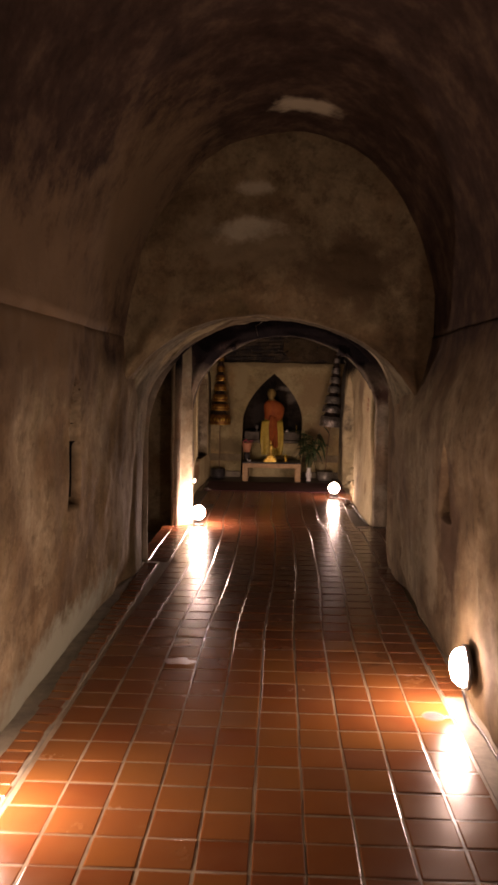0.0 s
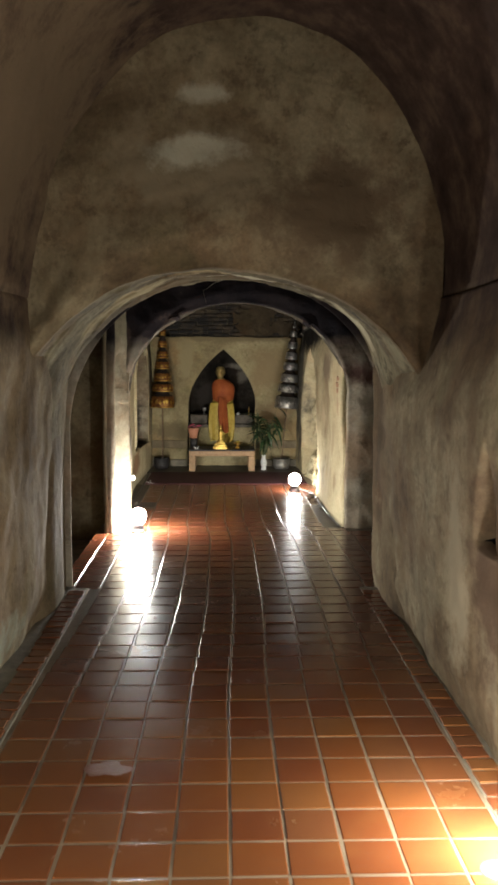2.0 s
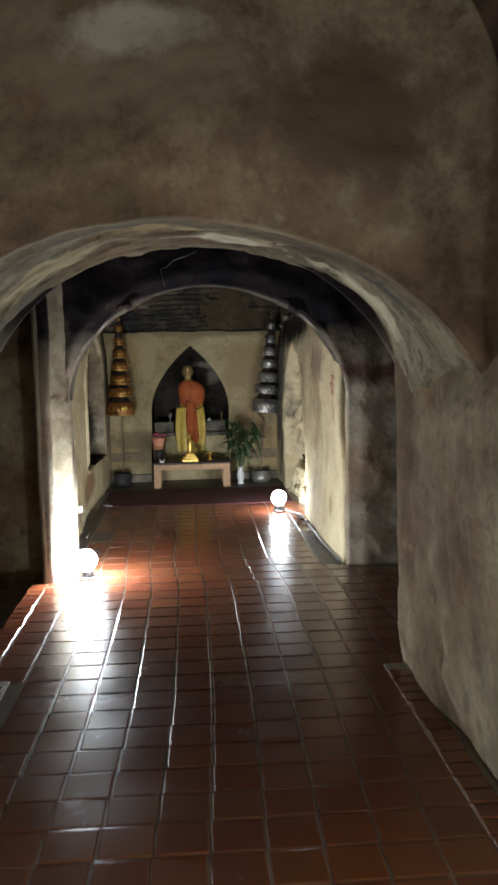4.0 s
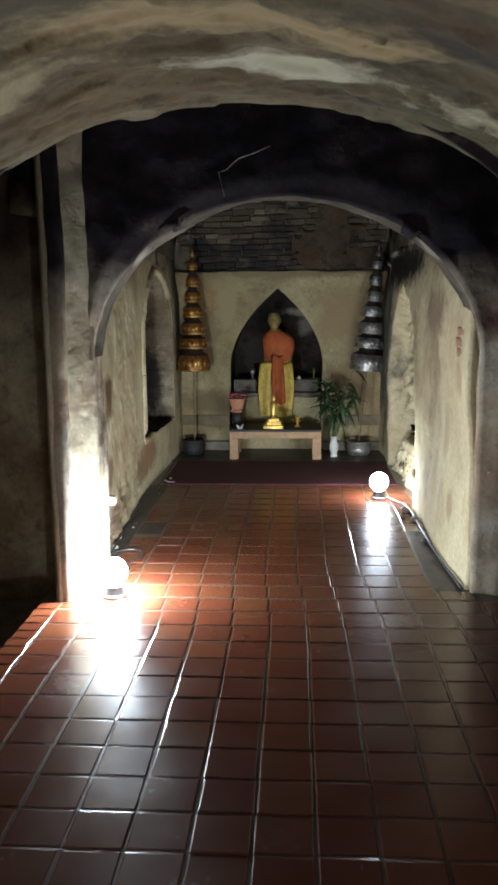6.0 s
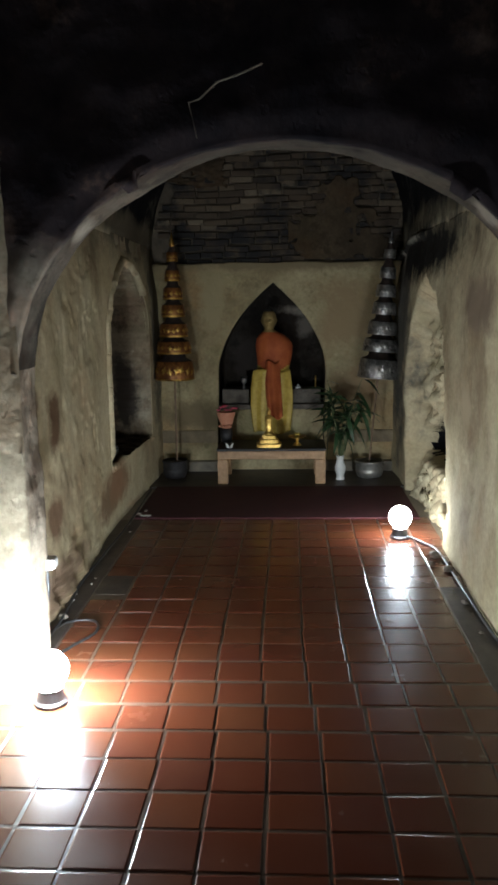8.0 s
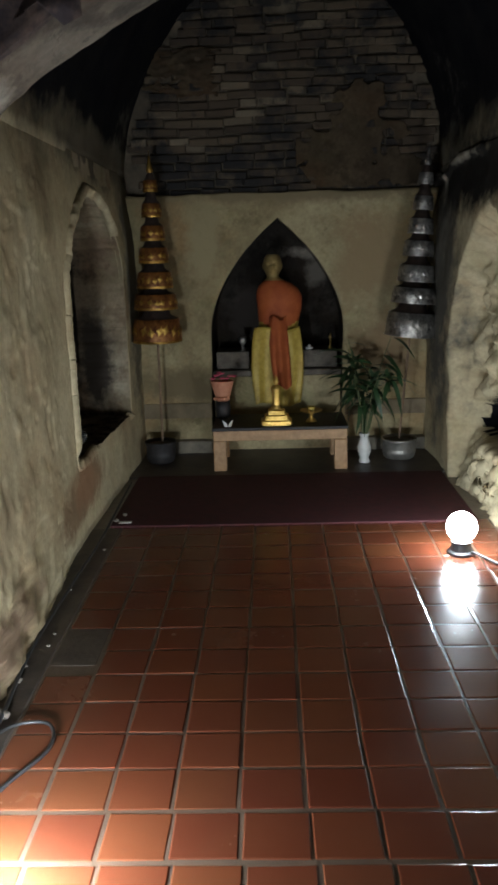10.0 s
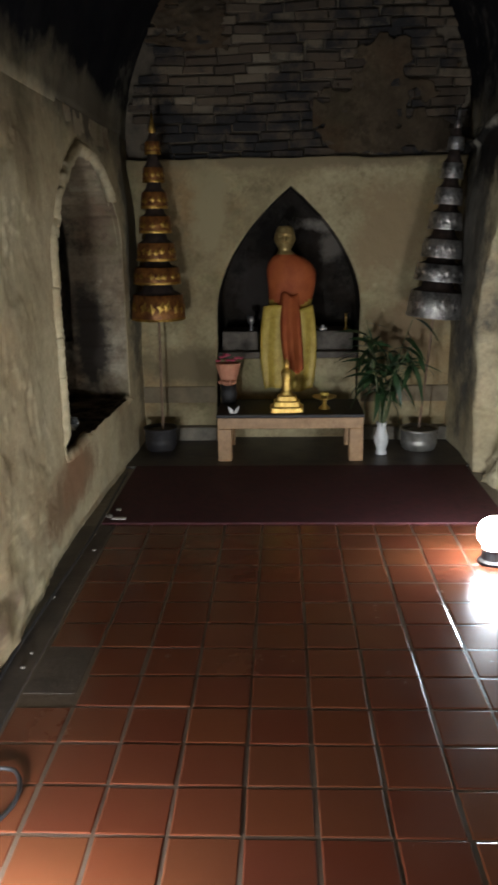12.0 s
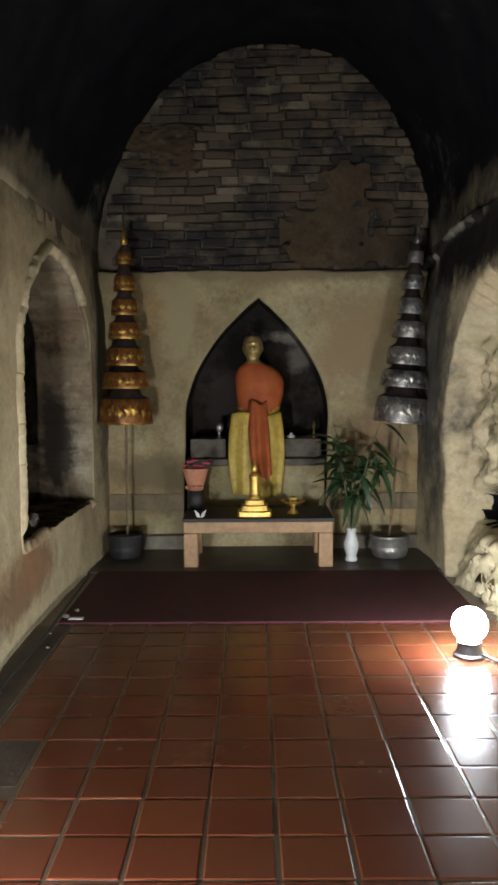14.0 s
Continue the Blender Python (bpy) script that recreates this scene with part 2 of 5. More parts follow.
def tile_mat(name):
    m, nt, b = mat(name, 0.3)
    info = nt.nodes.new("ShaderNodeObjectInfo")
    geo = nt.nodes.new("ShaderNodeNewGeometry")
    s = node(nt, "ShaderNodeMath")
    s.operation = "ADD"
    nt.links.new(info.outputs["Random"], s.inputs[0]), nt.links.new(geo.outputs["Random Per Island"], s.inputs[1])
    fr = node(nt, "ShaderNodeMath")
    fr.operation = "FRACT"
    nt.links.new(s.outputs[0], fr.inputs[0])
    base = ramp(nt, fr.outputs[0], [(0.0, (0.138, 0.040, 0.013)), (0.35, (0.155, 0.049, 0.015)), (0.7, (0.180, 0.062, 0.017)), (0.88, (0.174, 0.068, 0.019)), (1.0, (0.124, 0.043, 0.018))])
    pos = geo.outputs["Position"]
    n1 = node(nt, "ShaderNodeTexNoise", Scale=3.0, Detail=6.0, Roughness=0.65)
    n2 = node(nt, "ShaderNodeTexNoise", Scale=45.0, Detail=4.0, Roughness=0.7)
    nt.links.new(pos, n1.inputs["Vector"]), nt.links.new(pos, n2.inputs["Vector"])
    col = mix(nt, ramp(nt, n1.outputs["Fac"], [(0.40, gray(0)), (0.80, gray(0.35))]), base, (0.09, 0.032, 0.022))
    col = mix(nt, ramp(nt, n2.outputs["Fac"], [(0.55, gray(0)), (0.8, gray(0.35))]), col, (0.10, 0.05, 0.035))
    n3 = node(nt, "ShaderNodeTexNoise", Scale=6.0, Detail=3.0, Roughness=0.5)
    nt.links.new(pos, n3.inputs["Vector"])
    col = mix(nt, ramp(nt, n3.outputs["Fac"], [(0.45, gray(0)), (0.75, gray(0.30))]), col, (0.215, 0.086, 0.022))
    # Tiles painted darker past the first arch, in place of dim light there.
    inner_dim = node(nt, "ShaderNodeMath")
    inner_dim.operation = "MULTIPLY_ADD"
    inner_dim.inputs[1].default_value = 2.4
    sep = nt.nodes.new("ShaderNodeSeparateXYZ")
    nt.links.new(pos, sep.inputs[0])
    nt.links.new(n1.outputs["Fac"], inner_dim.inputs[0]), nt.links.new(sep.outputs["Y"], inner_dim.inputs[2])
    grime_dim = node(nt, "ShaderNodeMath")
    grime_dim.operation = "MULTIPLY"
    grime_dim.inputs[1].default_value = 0.55
    nt.links.new(step_node(nt, inner_dim.outputs[0], 6.6, 8.2), grime_dim.inputs[0])
    col = mix(nt, grime_dim.outputs[0], col, (0.074, 0.016, 0.012))
    nt.links.new(col, b.inputs["Base Color"])
    nt.links.new(ramp(nt, n1.outputs["Fac"], [(0.25, gray(0.18)), (0.8, gray(0.31))]), b.inputs["Roughness"])
    p = bump(nt, b, n3.outputs["Fac"], 0.10, 0.006)
    bump(nt, b, n2.outputs["Fac"], 0.05, 0.003, p)
    return m


M_TILE = tile_mat("terracotta_tile")


def grout_mat():
    """Pale sandy joints, painted darker past the first arch to stand in for dim light."""
    m, nt, b = mat("cement_grout", 0.28)
    col = ramp(nt, noise_tex(nt, 2.2, 6, 0.65), [(0.35, (0.125, 0.092, 0.060)), (0.65, (0.28, 0.215, 0.145))])
    co = nt.nodes.new("ShaderNodeTexCoord")
    sep = nt.nodes.new("ShaderNodeSeparateXYZ")
    nt.links.new(co.outputs["Object"], sep.inputs[0])
    wob = node(nt, "ShaderNodeMath")
    wob.operation = "MULTIPLY_ADD"
    wob.inputs[1].default_value = 3.0
    nt.links.new(noise_tex(nt, 2.0, 5, 0.6, 4.0), wob.inputs[0]), nt.links.new(sep.outputs["Y"], wob.inputs[2])
    joint_dim = node(nt, "ShaderNodeMath")
    joint_dim.operation = "MULTIPLY"
    joint_dim.inputs[1].default_value = 0.75
    nt.links.new(step_node(nt, wob.outputs[0], 6.6, 8.4), joint_dim.inputs[0])
    nt.links.new(mix(nt, joint_dim.outputs[0], col, (0.055, 0.036, 0.027)), b.inputs["Base Color"])
    bump(nt, b, noise_tex(nt, 30, 4, 0.6, 2.0), 0.3, 0.01)
    return m


def simple(name, c1, c2, rough, metal=0.0, scale=12.0, bmp=0.15, seed=0.0, dist=0.01):
    m, nt, b = mat(name, rough, metal)
    nt.links.new(ramp(nt, noise_tex(nt, scale, 6, 0.65, seed), [(0.35, c1), (0.65, c2)]), b.inputs["Base Color"])
    bump(nt, b, noise_tex(nt, scale * 4, 4, 0.6, seed + 2), bmp, dist)
    return m


M_GROUT = grout_mat()
M_CEMENT = simple("damp_cement", (0.12, 0.105, 0.078), (0.24, 0.21, 0.155), 0.75, 0, 7, 0.4)
M_RUG = simple("dark_red_carpet", (0.034, 0.004, 0.007), (0.066, 0.008, 0.012), 0.75, 0, 30, 0.3)
M_WOOD = simple("worn_varnished_wood", (0.27, 0.150, 0.062), (0.42, 0.255, 0.115), 0.5, 0, 20, 0.1)
M_BLACK = simple("black_cloth", (0.012, 0.011, 0.012), (0.03, 0.026, 0.026), 0.6, 0, 30, 0.2)
M_GOLD = simple("gold_leaf", (0.62, 0.40, 0.08), (0.85, 0.60, 0.18), 0.33, 0.9, 40, 0.3)
M_GILT = simple("worn_gilt_foil", (0.20, 0.10, 0.02), (0.62, 0.40, 0.09), 0.35, 0.9, 16, 0.4)
M_GOLDCLOTH = simple("yellow_satin", (0.42, 0.29, 0.04), (0.58, 0.43, 0.08), 0.45, 0, 25, 0.3)
M_ORANGE = simple("orange_robe_cloth", (0.30, 0.060, 0.012), (0.42, 0.105, 0.022), 0.75, 0, 9, 0.3)
M_PARA_O = simple("orange_parasol_cloth", (0.09, 0.026, 0.008), (0.30, 0.13, 0.028), 0.4, 0.45, 22, 0.2)
M_PARA_D = simple("dark_parasol_cloth", (0.02, 0.012, 0.010), (0.05, 0.03, 0.02), 0.8, 0, 25, 0.2)
M_SILVER = simple("silver_foil", (0.10, 0.095, 0.09), (0.60, 0.58, 0.54), 0.3, 0.85, 17, 0.6)
M_WHITE = simple("white_porcelain", (0.62, 0.62, 0.60), (0.74, 0.74, 0.72), 0.25, 0, 15, 0.05)
M_LEAF = simple("bamboo_leaf", (0.014, 0.036, 0.012), (0.036, 0.075, 0.024), 0.45, 0, 18, 0.1)
M_STEM = simple("bamboo_stem", (0.06, 0.09, 0.03), (0.12, 0.13, 0.05), 0.5, 0, 18, 0.1)
M_PLASTIC = simple("black_plastic", (0.012, 0.012, 0.013), (0.025, 0.025, 0.026), 0.45, 0, 20, 0.05)
M_BRICK = simple("old_brick", (0.10, 0.07, 0.05), (0.26, 0.17, 0.10), 0.9, 0, 6, 0.5, 5)
M_PINK = simple("pink_petals", (0.70, 0.07, 0.17), (0.82, 0.16, 0.26), 0.7, 0, 20, 0.1)
M_WRAP = simple("salmon_paper", (0.45, 0.18, 0.10), (0.55, 0.26, 0.15), 0.7, 0, 20, 0.1)
M_STONE = simple("grey_stone", (0.07, 0.06, 0.05), (0.17, 0.145, 0.115), 0.85, 0, 9, 0.5)


def glow_mat(name, strength, color=(1, 0.96, 0.88)):
    m, nt, b = mat(name, 0.4)
    b.inputs["Base Color"].default_value = (0.9, 0.9, 0.88, 1)
    b.inputs["Emission Color"].default_value = (*color, 1)
    b.inputs["Emission Strength"].default_value = strength
    return m


M_GLOBE = glow_mat("lit_opal_glass", GLOW)
M_GLOBE_L = glow_mat("bright_opal_glass", GLOW_LEFT)
M_GLOBE_W = glow_mat("lit_opal_cover", GLOW_WALL)
M_GLOBE_UNSEEN = glow_mat("unseen_lamp_cover", GLOW_UNSEEN)


# ---------------------------------------------------------------- builders
def mesh_of(name, verts, faces, material, smooth=True, mats=None, idx=None):
    me = bpy.data.meshes.new(name)
    me.from_pydata(verts, [], faces)
    for m in mats or [material]:
        me.materials.append(m)
    if idx:
        me.polygons.foreach_set("material_index", idx)
    if smooth:
        me.polygons.foreach_set("use_smooth", [True] * len(me.polygons))
    me.update()
    return me


def sheet(name, fn, nu, nv, material, thick=0.25, rough=0.02, scale=1.3, see=(0, 5, 1.4), second=None, pick=None):
    """A rough skin over fn(u, v), u and v from 0 to 1, with real thickness behind it."""
    P = [[Vector(fn(i / nu, j / nv)) for j in range(nv + 1)] for i in range(nu + 1)]
    eye, turn = Vector(see), 0.0
    for i in range(0, nu, max(1, nu // 24)):
        for j in range(0, nv, max(1, nv // 24)):
            n = (P[i + 1][j] - P[i][j]).cross(P[i][j + 1] - P[i][j])
            turn += n.dot(eye - P[i][j]) / max(0.2, (eye - P[i][j]).length)
    side = 1 if turn > 0 else -1
    out = []
    for i in range(nu + 1):
        for j in range(nv + 1):
            du = P[min(i + 1, nu)][j] - P[max(i - 1, 0)][j]
            dv = P[i][min(j + 1, nv)] - P[i][max(j - 1, 0)]
            n = du.cross(dv)
            n = n.normalized() * side if n.length > 1e-9 else Vector((0, 0, 0))
            p = P[i][j]
            d = noise.noise(p * scale) * 0.7 + noise.noise(p * scale * 3.1 + Vector((7, 3, 1))) * 0.3 + noise.noise(p * scale * 9 + Vector((1, 9, 4))) * 0.12
            out.append(p + n * d * (rough(p) if callable(rough) else rough))
    faces = []
    for i in range(nu):
        for j in range(nv):
            a = i * (nv + 1) + j
            q = (a, a + nv + 1, a + nv + 2, a + 1)
            faces.append(q)
    if side < 0:
        faces = [q[::-1] for q in faces]
    idx = [1 if pick((out[q[0]] + out[q[2]]) / 2) else 0 for q in faces] if pick else None
    ob = new(name, mesh_of(name, [tuple(v) for v in out], faces, material, True, [material, second] if second else None, idx))
    so = ob.modifiers.new("thickness", "SOLIDIFY")
    so.thickness, so.offset = thick, -1
    return tagged(ob, kind="structure")


def part(name, bm, material, parent=None, label="", smooth=False):
    me = bpy.data.meshes.new(name)
    bm.normal_update()
    bm.to_mesh(me)
    bm.free()
    me.materials.append(material)
    if smooth:
        me.polygons.foreach_set("use_smooth", [True] * len(me.polygons))
    ob = new(name, me)
    if parent is not None:
        ob.parent = parent
    return tagged(ob, label=label)


def box_bm(x0, y0, z0, x1, y1, z1, bevel=0.004, seg=2):
    bm = bmesh.new()
    bmesh.ops.create_cube(bm, size=1)
    for v in bm.verts:
        v.co = Vector((x0 + (v.co.x + 0.5) * (x1 - x0), y0 + (v.co.y + 0.5) * (y1 - y0), z0 + (v.co.z + 0.5) * (z1 - z0)))
    if bevel:
        bmesh.ops.bevel(bm, geom=bm.edges[:], offset=bevel, segments=seg, affect="EDGES", profile=0.6)
    return bm


def lathe_bm(profile, seg=24, squash=(1, 1), at=(0, 0, 0)):
    """A turned shape from (radius, height) pairs."""
    bm = bmesh.new()
    rings = []
    for r, z in profile:
        if r < 1e-5:
            rings.append([bm.verts.new((at[0], at[1], at[2] + z))])
        else:
            rings.append([bm.verts.new((at[0] + r * math.cos(2 * math.pi * k / seg) * squash[0], at[1] + r * math.sin(2 * math.pi * k / seg) * squash[1], at[2] + z)) for k in range(seg)])
    for a, b in zip(rings, rings[1:]):
        for k in range(seg):
            q = [a[k % len(a)], a[(k + 1) % len(a)], b[(k + 1) % len(b)], b[k % len(b)]]
            q = list(dict.fromkeys(q))
            if len(q) > 2:
                bm.faces.new(q)
    bmesh.ops.recalc_face_normals(bm, faces=bm.faces[:])
    return bm


def tube_bm(points, r, seg=8):
    bm = bmesh.new()
    rings = []
    for i, p in enumerate(points):
        p = Vector(p)
        d = (Vector(points[min(i + 1, len(points) - 1)]) - Vector(points[max(i - 1, 0)])).normalized()
        s = d.cross(Vector((0, 0, 1)))
        s = s.normalized() if s.length > 1e-4 else Vector((1, 0, 0))
        t = s.cross(d)
        rr = r[i] if isinstance(r, (list, tuple)) else r
        rings.append([bm.verts.new(p + (s * math.cos(2 * math.pi * k / seg) + t * math.sin(2 * math.pi * k / seg)) * rr) for k in range(seg)])
    for a, b in zip(rings, rings[1:]):
        for k in range(seg):
            bm.faces.new((a[k], a[(k + 1) % seg], b[(k + 1) % seg], b[k]))
    bm.faces.new(rings[0][::-1]), bm.faces.new(rings[-1])
    bmesh.ops.recalc_face_normals(bm, faces=bm.faces[:])
    return bm


def empty(name, x, y, z, label, category, group=""):
    return tagged(new(name), label, category, group)


def smooth01(a, b, x):
    t = min(1.0, max(0.0, (x - a) / (b - a)))
    return t * t * (3 - 2 * t)


# ---------------------------------------------------------------- the tunnel
Y_BACK, Y_ARCH, Y_ARCH_END, Y_CROSS, Y_BAND_END, Y_END = -3.0, 6.27, 7.4, 9.24, 9.50, 13.53


def vault_point(u, cx=0.06, a=1.08, z0=1.85, b=1.42):
    """Crown of the tall vault, from the right springing over to the left one."""
    th = math.pi * u
    return cx - 0.01 + 0.08 * math.sin(th) + a * math.cos(th), z0 + b * math.sin(th)


def pointed(y, z, y0, z0, w, h):
    """1 inside a small pointed niche, falling to 0 over its worn edge."""
    t = (z - z0) / h
    if t < -0.1 or t > 1.05:
        return 0.0
    half = w / 2 * (1.0 if t < 0.45 else max(0.0, 1 - ((t - 0.45) / 0.6) ** 1.6))
    return smooth01(-0.006, 0.02, half - abs(y - y0)) * smooth01(-0.05, 0.02, t)


def wall_left_fn(u, v):
    y, z = Y_BACK + (Y_ARCH_END - Y_BACK) * u, 1.90 * v
    x = -1.10 + 0.05 * min(z, 1.0) + 0.03 * smooth01(1.2, 1.7, z) - 0.01 * smooth01(1.6, 1.85, z) - 0.035 * smooth01(0.25, 0.0, z)
    x -= 0.20 * pointed(y, z, 4.98, 0.90, 0.24, 0.66)
    x -= 0.03 * smooth01(7.2, 7.4, y) + 0.015 * smooth01(1.86, 1.90, z)
    return x, y, z - 0.03


def wall_right_fn(u, v):
    y, z = Y_BACK + (Y_ARCH_END - Y_BACK) * u, 1.90 * v
    x = 1.02 - 0.03 * min(z, 1.0) + 0.13 * smooth01(1.25, 1.95, z) * smooth01(7.0, 6.2, y) + 0.02 * smooth01(0.2, 0.0, z)
    x += 0.18 * pointed(y, z, 5.06, 0.86, 0.20, 0.36)
    return x, y, z - 0.03


# Faces deep in the wall niches are painted near black for shade.
sheet("wall_left", wall_left_fn, 560, 96, M_PLASTER, 0.2, 0.05, 1.0, (0, 3, 1), M_SOOT_SHADE, lambda p: p.x < -1.17 and 4.8 < p.y < 5.2 and p.z > 0.7)
sheet("wall_right", wall_right_fn, 560, 96, M_PLASTER, 0.2, 0.05, 1.0, (0, 3, 1), M_SOOT_SHADE, lambda p: p.x > 1.08 and 4.8 < p.y < 5.3 and 0.7 < p.z < 1.0)


def ceiling_a(u, v):
    x, z = vault_point(v)
    return x, Y_BACK + (Y_ARCH + 0.1 - Y_BACK) * u, z


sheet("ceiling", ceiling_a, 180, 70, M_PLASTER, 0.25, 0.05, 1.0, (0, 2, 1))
sheet("wall_rear", lambda u, v: (-1.4 + 2.8 * u, Y_BACK, 3.4 * v), 20, 20, M_PLASTER, 0.25, 0.03, 1.3, (0, 2, 1.5))


def arch_curve(s, cx, a, z0, b, foot=None):
    """An arch from its right foot over the crown to its left foot."""
    if foot is None:
        return cx + a * math.cos(math.pi * s), z0 + b * math.sin(math.pi * s)
    k = 0.22
    if s < k:
        return cx + a, foot + (z0 - foot) * s / k
    if s > 1 - k:
        return cx - a, foot + (z0 - foot) * (1 - s) / k
    t = (s - k) / (1 - 2 * k)
    return cx + a * math.cos(math.pi * t), z0 + b * math.sin(math.pi * t)


def lunette_edge(u):
    """Where a ray from the arch's centre leaves the tall vault."""
    c, s_ = math.cos(math.pi * u), math.sin(math.pi * u)
    lo, hi = 0.9, 3.0
    for _ in range(24):
        t = (lo + hi) / 2
        x, z = -0.03 + c * t, 1.22 + s_ * t
        q = (x - 0.10) / 1.15
        inside = abs(x - 0.0) < 1.13 and (z < 1.95 or (abs(q) < 1 and z < 1.92 + 1.48 * math.sqrt(1 - q * q)))
        lo, hi = (t, hi) if inside else (lo, t)
    return -0.03 + c * lo, 1.22 + s_ * lo


def flake(x, y):
    """1 where the upper coat of the soffit still holds, 0 where it has come off."""
    return smooth01(-0.07, 0.07, noise.noise(Vector((x * 1.7, y * 4.2, 3))) + 0.35 * noise.noise(Vector((x * 5, y * 9, 6))) + 0.15 * noise.noise(Vector((x * 16, y * 24, 1))))


def flake_low(x, y):
    return smooth01(-0.06, 0.06, noise.noise(Vector((x * 2.3 + 4, y * 5.5, 9))) + 0.3 * noise.noise(Vector((x * 7, y * 14, 2))) - 0.12)


def arch_one(u, v):
    """Lunette wall over the first arch, its rounded lip, its long soffit and the piers under it."""
    k = 0.14
    drop = min(1.0, u / k, (1 - u) / k)
    u = min(1.0, max(0.0, (u - k) / (1 - 2 * k)))
    xi, zi = arch_curve(u, -0.03, 1.035, 1.22, 0.80)
    c, s_ = math.cos(math.pi * u), math.sin(math.pi * u)
    e = 2.2 if c < 0 else 2.5
    q = (abs(c) ** e + abs(s_) ** e) ** (-1 / e)
    xf, zf = -0.02 + 1.03 * c * q, 1.03 + 1.02 * s_ * q
    tuck = smooth01(0.25, 0.0, min(u, 1 - u))
    xi += (0.10 if u < 0.5 else -0.10) * tuck
    if v < 0.4:
        t = v / 0.4
        xo, zo = lunette_edge(u)
        lip = smooth01(0.8, 1.0, t)
        z = zo + (zi - zo) * t
        return xo + (xi - xo) * t, Y_ARCH + (0.10 * lip * lip - 0.03 * smooth01(0.55, 0.8, t)) * (1 - tuck) + 0.12 * tuck * tuck, -0.03 + (z + 0.03) * drop
    t = (v - 0.4) / 0.6
    grow = 0.03 * smooth01(0.7, 1.0, t)
    chip = (0.03 * noise.noise(Vector((u * 9, 2, 2 * drop))) + 0.02 * noise.noise(Vector((u * 31, 5, 6 * drop)))) * t * t
    y = Y_ARCH + 0.10 + (Y_ARCH_END + 0.13 * smooth01(0.3, 1.0, s_) - Y_ARCH - 0.10) * t + chip
    round_off = smooth01(0.0, 0.55, t)
    xi, zi = xi + (xf - xi) * round_off, zi + (zf - zi) * round_off
    coat = (0.013 * flake(xi, y) + 0.009 * flake_low(xi, y)) * smooth01(0.0, 0.12, t) * (1 - tuck)
    z = zi - coat + 0.012 + 0.006 * noise.noise(Vector((u * 12, 7, 0))) * t
    return xi + grow * (1 if xi > 0 else -1), y, -0.03 + (z + 0.03) * drop


def lunette_relief(p):
    return 0.008 + 0.032 * (1 - smooth01(1.75, 1.45, p.z) * smooth01(0.65, 0.9, abs(p.x)))


M_COAT = plaster_mat("lime_coat", (0.24, 0.215, 0.137), (0.145, 0.12, 0.07), (0.066, 0.053, 0.032), 17.0, None, 0.8, [((0.05, 6.75, 2.0), (0.42, 0.14, 0.2), (0.29, 0.22, 0.115)), ((0.15, 7.1, 2.0), (0.26, 0.09, 0.2), (0.42, 0.39, 0.28)), ((0.6, 6.62, 1.85), (0.34, 0.16, 0.25), (0.05, 0.042, 0.034)), ((-0.3, 6.55, 1.95), (0.45, 0.10, 0.2), (0.08, 0.065, 0.04)), ((-0.55, 6.95, 1.8), (0.4, 0.10, 0.25), (0.31, 0.26, 0.15)), ((0.75, 7.15, 1.7), (0.3, 0.16, 0.3), (0.42, 0.38, 0.26))])
sheet("wall_lunette", arch_one, 300, 230, M_PLASTER_T, 0.02, lunette_relief, 1.6, (0, 4, 0.5), M_COAT, lambda p: p.y > 6.40 and p.z > 1.05)

# ---------------------------------------------------------------- crossing passage
XE = 3.2


def back_of_arch(u, v):
    xi, zi = arch_curve(u, 0.02, 1.06, 1.05, 1.04, 0.0)
    k = u * 3
    if k < 1:
        xo, zo = XE, 3.5 * k
    elif k < 2:
        xo, zo = XE - 2 * XE * (k - 1), 3.5
    else:
        xo, zo = -XE, 3.5 * (3 - k)
    return xi + (xo - xi) * v, Y_ARCH_END + 0.01, zi + (zo - zi) * v


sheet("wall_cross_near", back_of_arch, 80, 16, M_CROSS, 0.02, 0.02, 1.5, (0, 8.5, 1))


def arch_two(u, v):
    """Sooted wall with the second arch in it, and the arch's narrow band."""
    xi, zi = arch_curve(u, 0.115, 0.985, 1.22, 0.81, 0.0)
    if v < 0.7:
        t = v / 0.7
        k = u * 3
        xo, zo = (XE, 3.5 * k) if k < 1 else (XE - (XE + 1.06) * (k - 1), 3.5) if k < 2 else (-1.06, 3.5 * (3 - k))
        lip = smooth01(0.93, 1.0, t)
        return xo + (xi - xo) * t, Y_CROSS + 0.03 * lip, zo + (zi - zo) * t
    t = (v - 0.7) / 0.3
    return xi, Y_CROSS + 0.03 + (Y_BAND_END - Y_CROSS - 0.03) * t, zi + (0.012 * noise.noise(Vector((u * 17, 3, 0))) if zi > 1.3 else 0)


M_BAND = plaster_mat("worn_arch_band", (0.10, 0.086, 0.066), (0.052, 0.044, 0.034), (0.016, 0.014, 0.012), 83.0, None, 0.6, [((-0.70, 9.37, 1.76), (0.12, 0.10, 0.05), (0.22, 0.20, 0.16)), ((0.80, 9.37, 1.75), (0.10, 0.10, 0.06), (0.16, 0.14, 0.11))])
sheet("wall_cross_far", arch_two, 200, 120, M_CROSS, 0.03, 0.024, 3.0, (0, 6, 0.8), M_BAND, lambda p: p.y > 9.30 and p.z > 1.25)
sheet("wall_side_left_far", lambda u, v: (-XE + (XE - 1.06) * u, 9.5, -0.2 + 3.7 * v), 30, 30, M_PLASTER, 0.2, 0.03, 1.4, (-2.2, 8.4, 1))
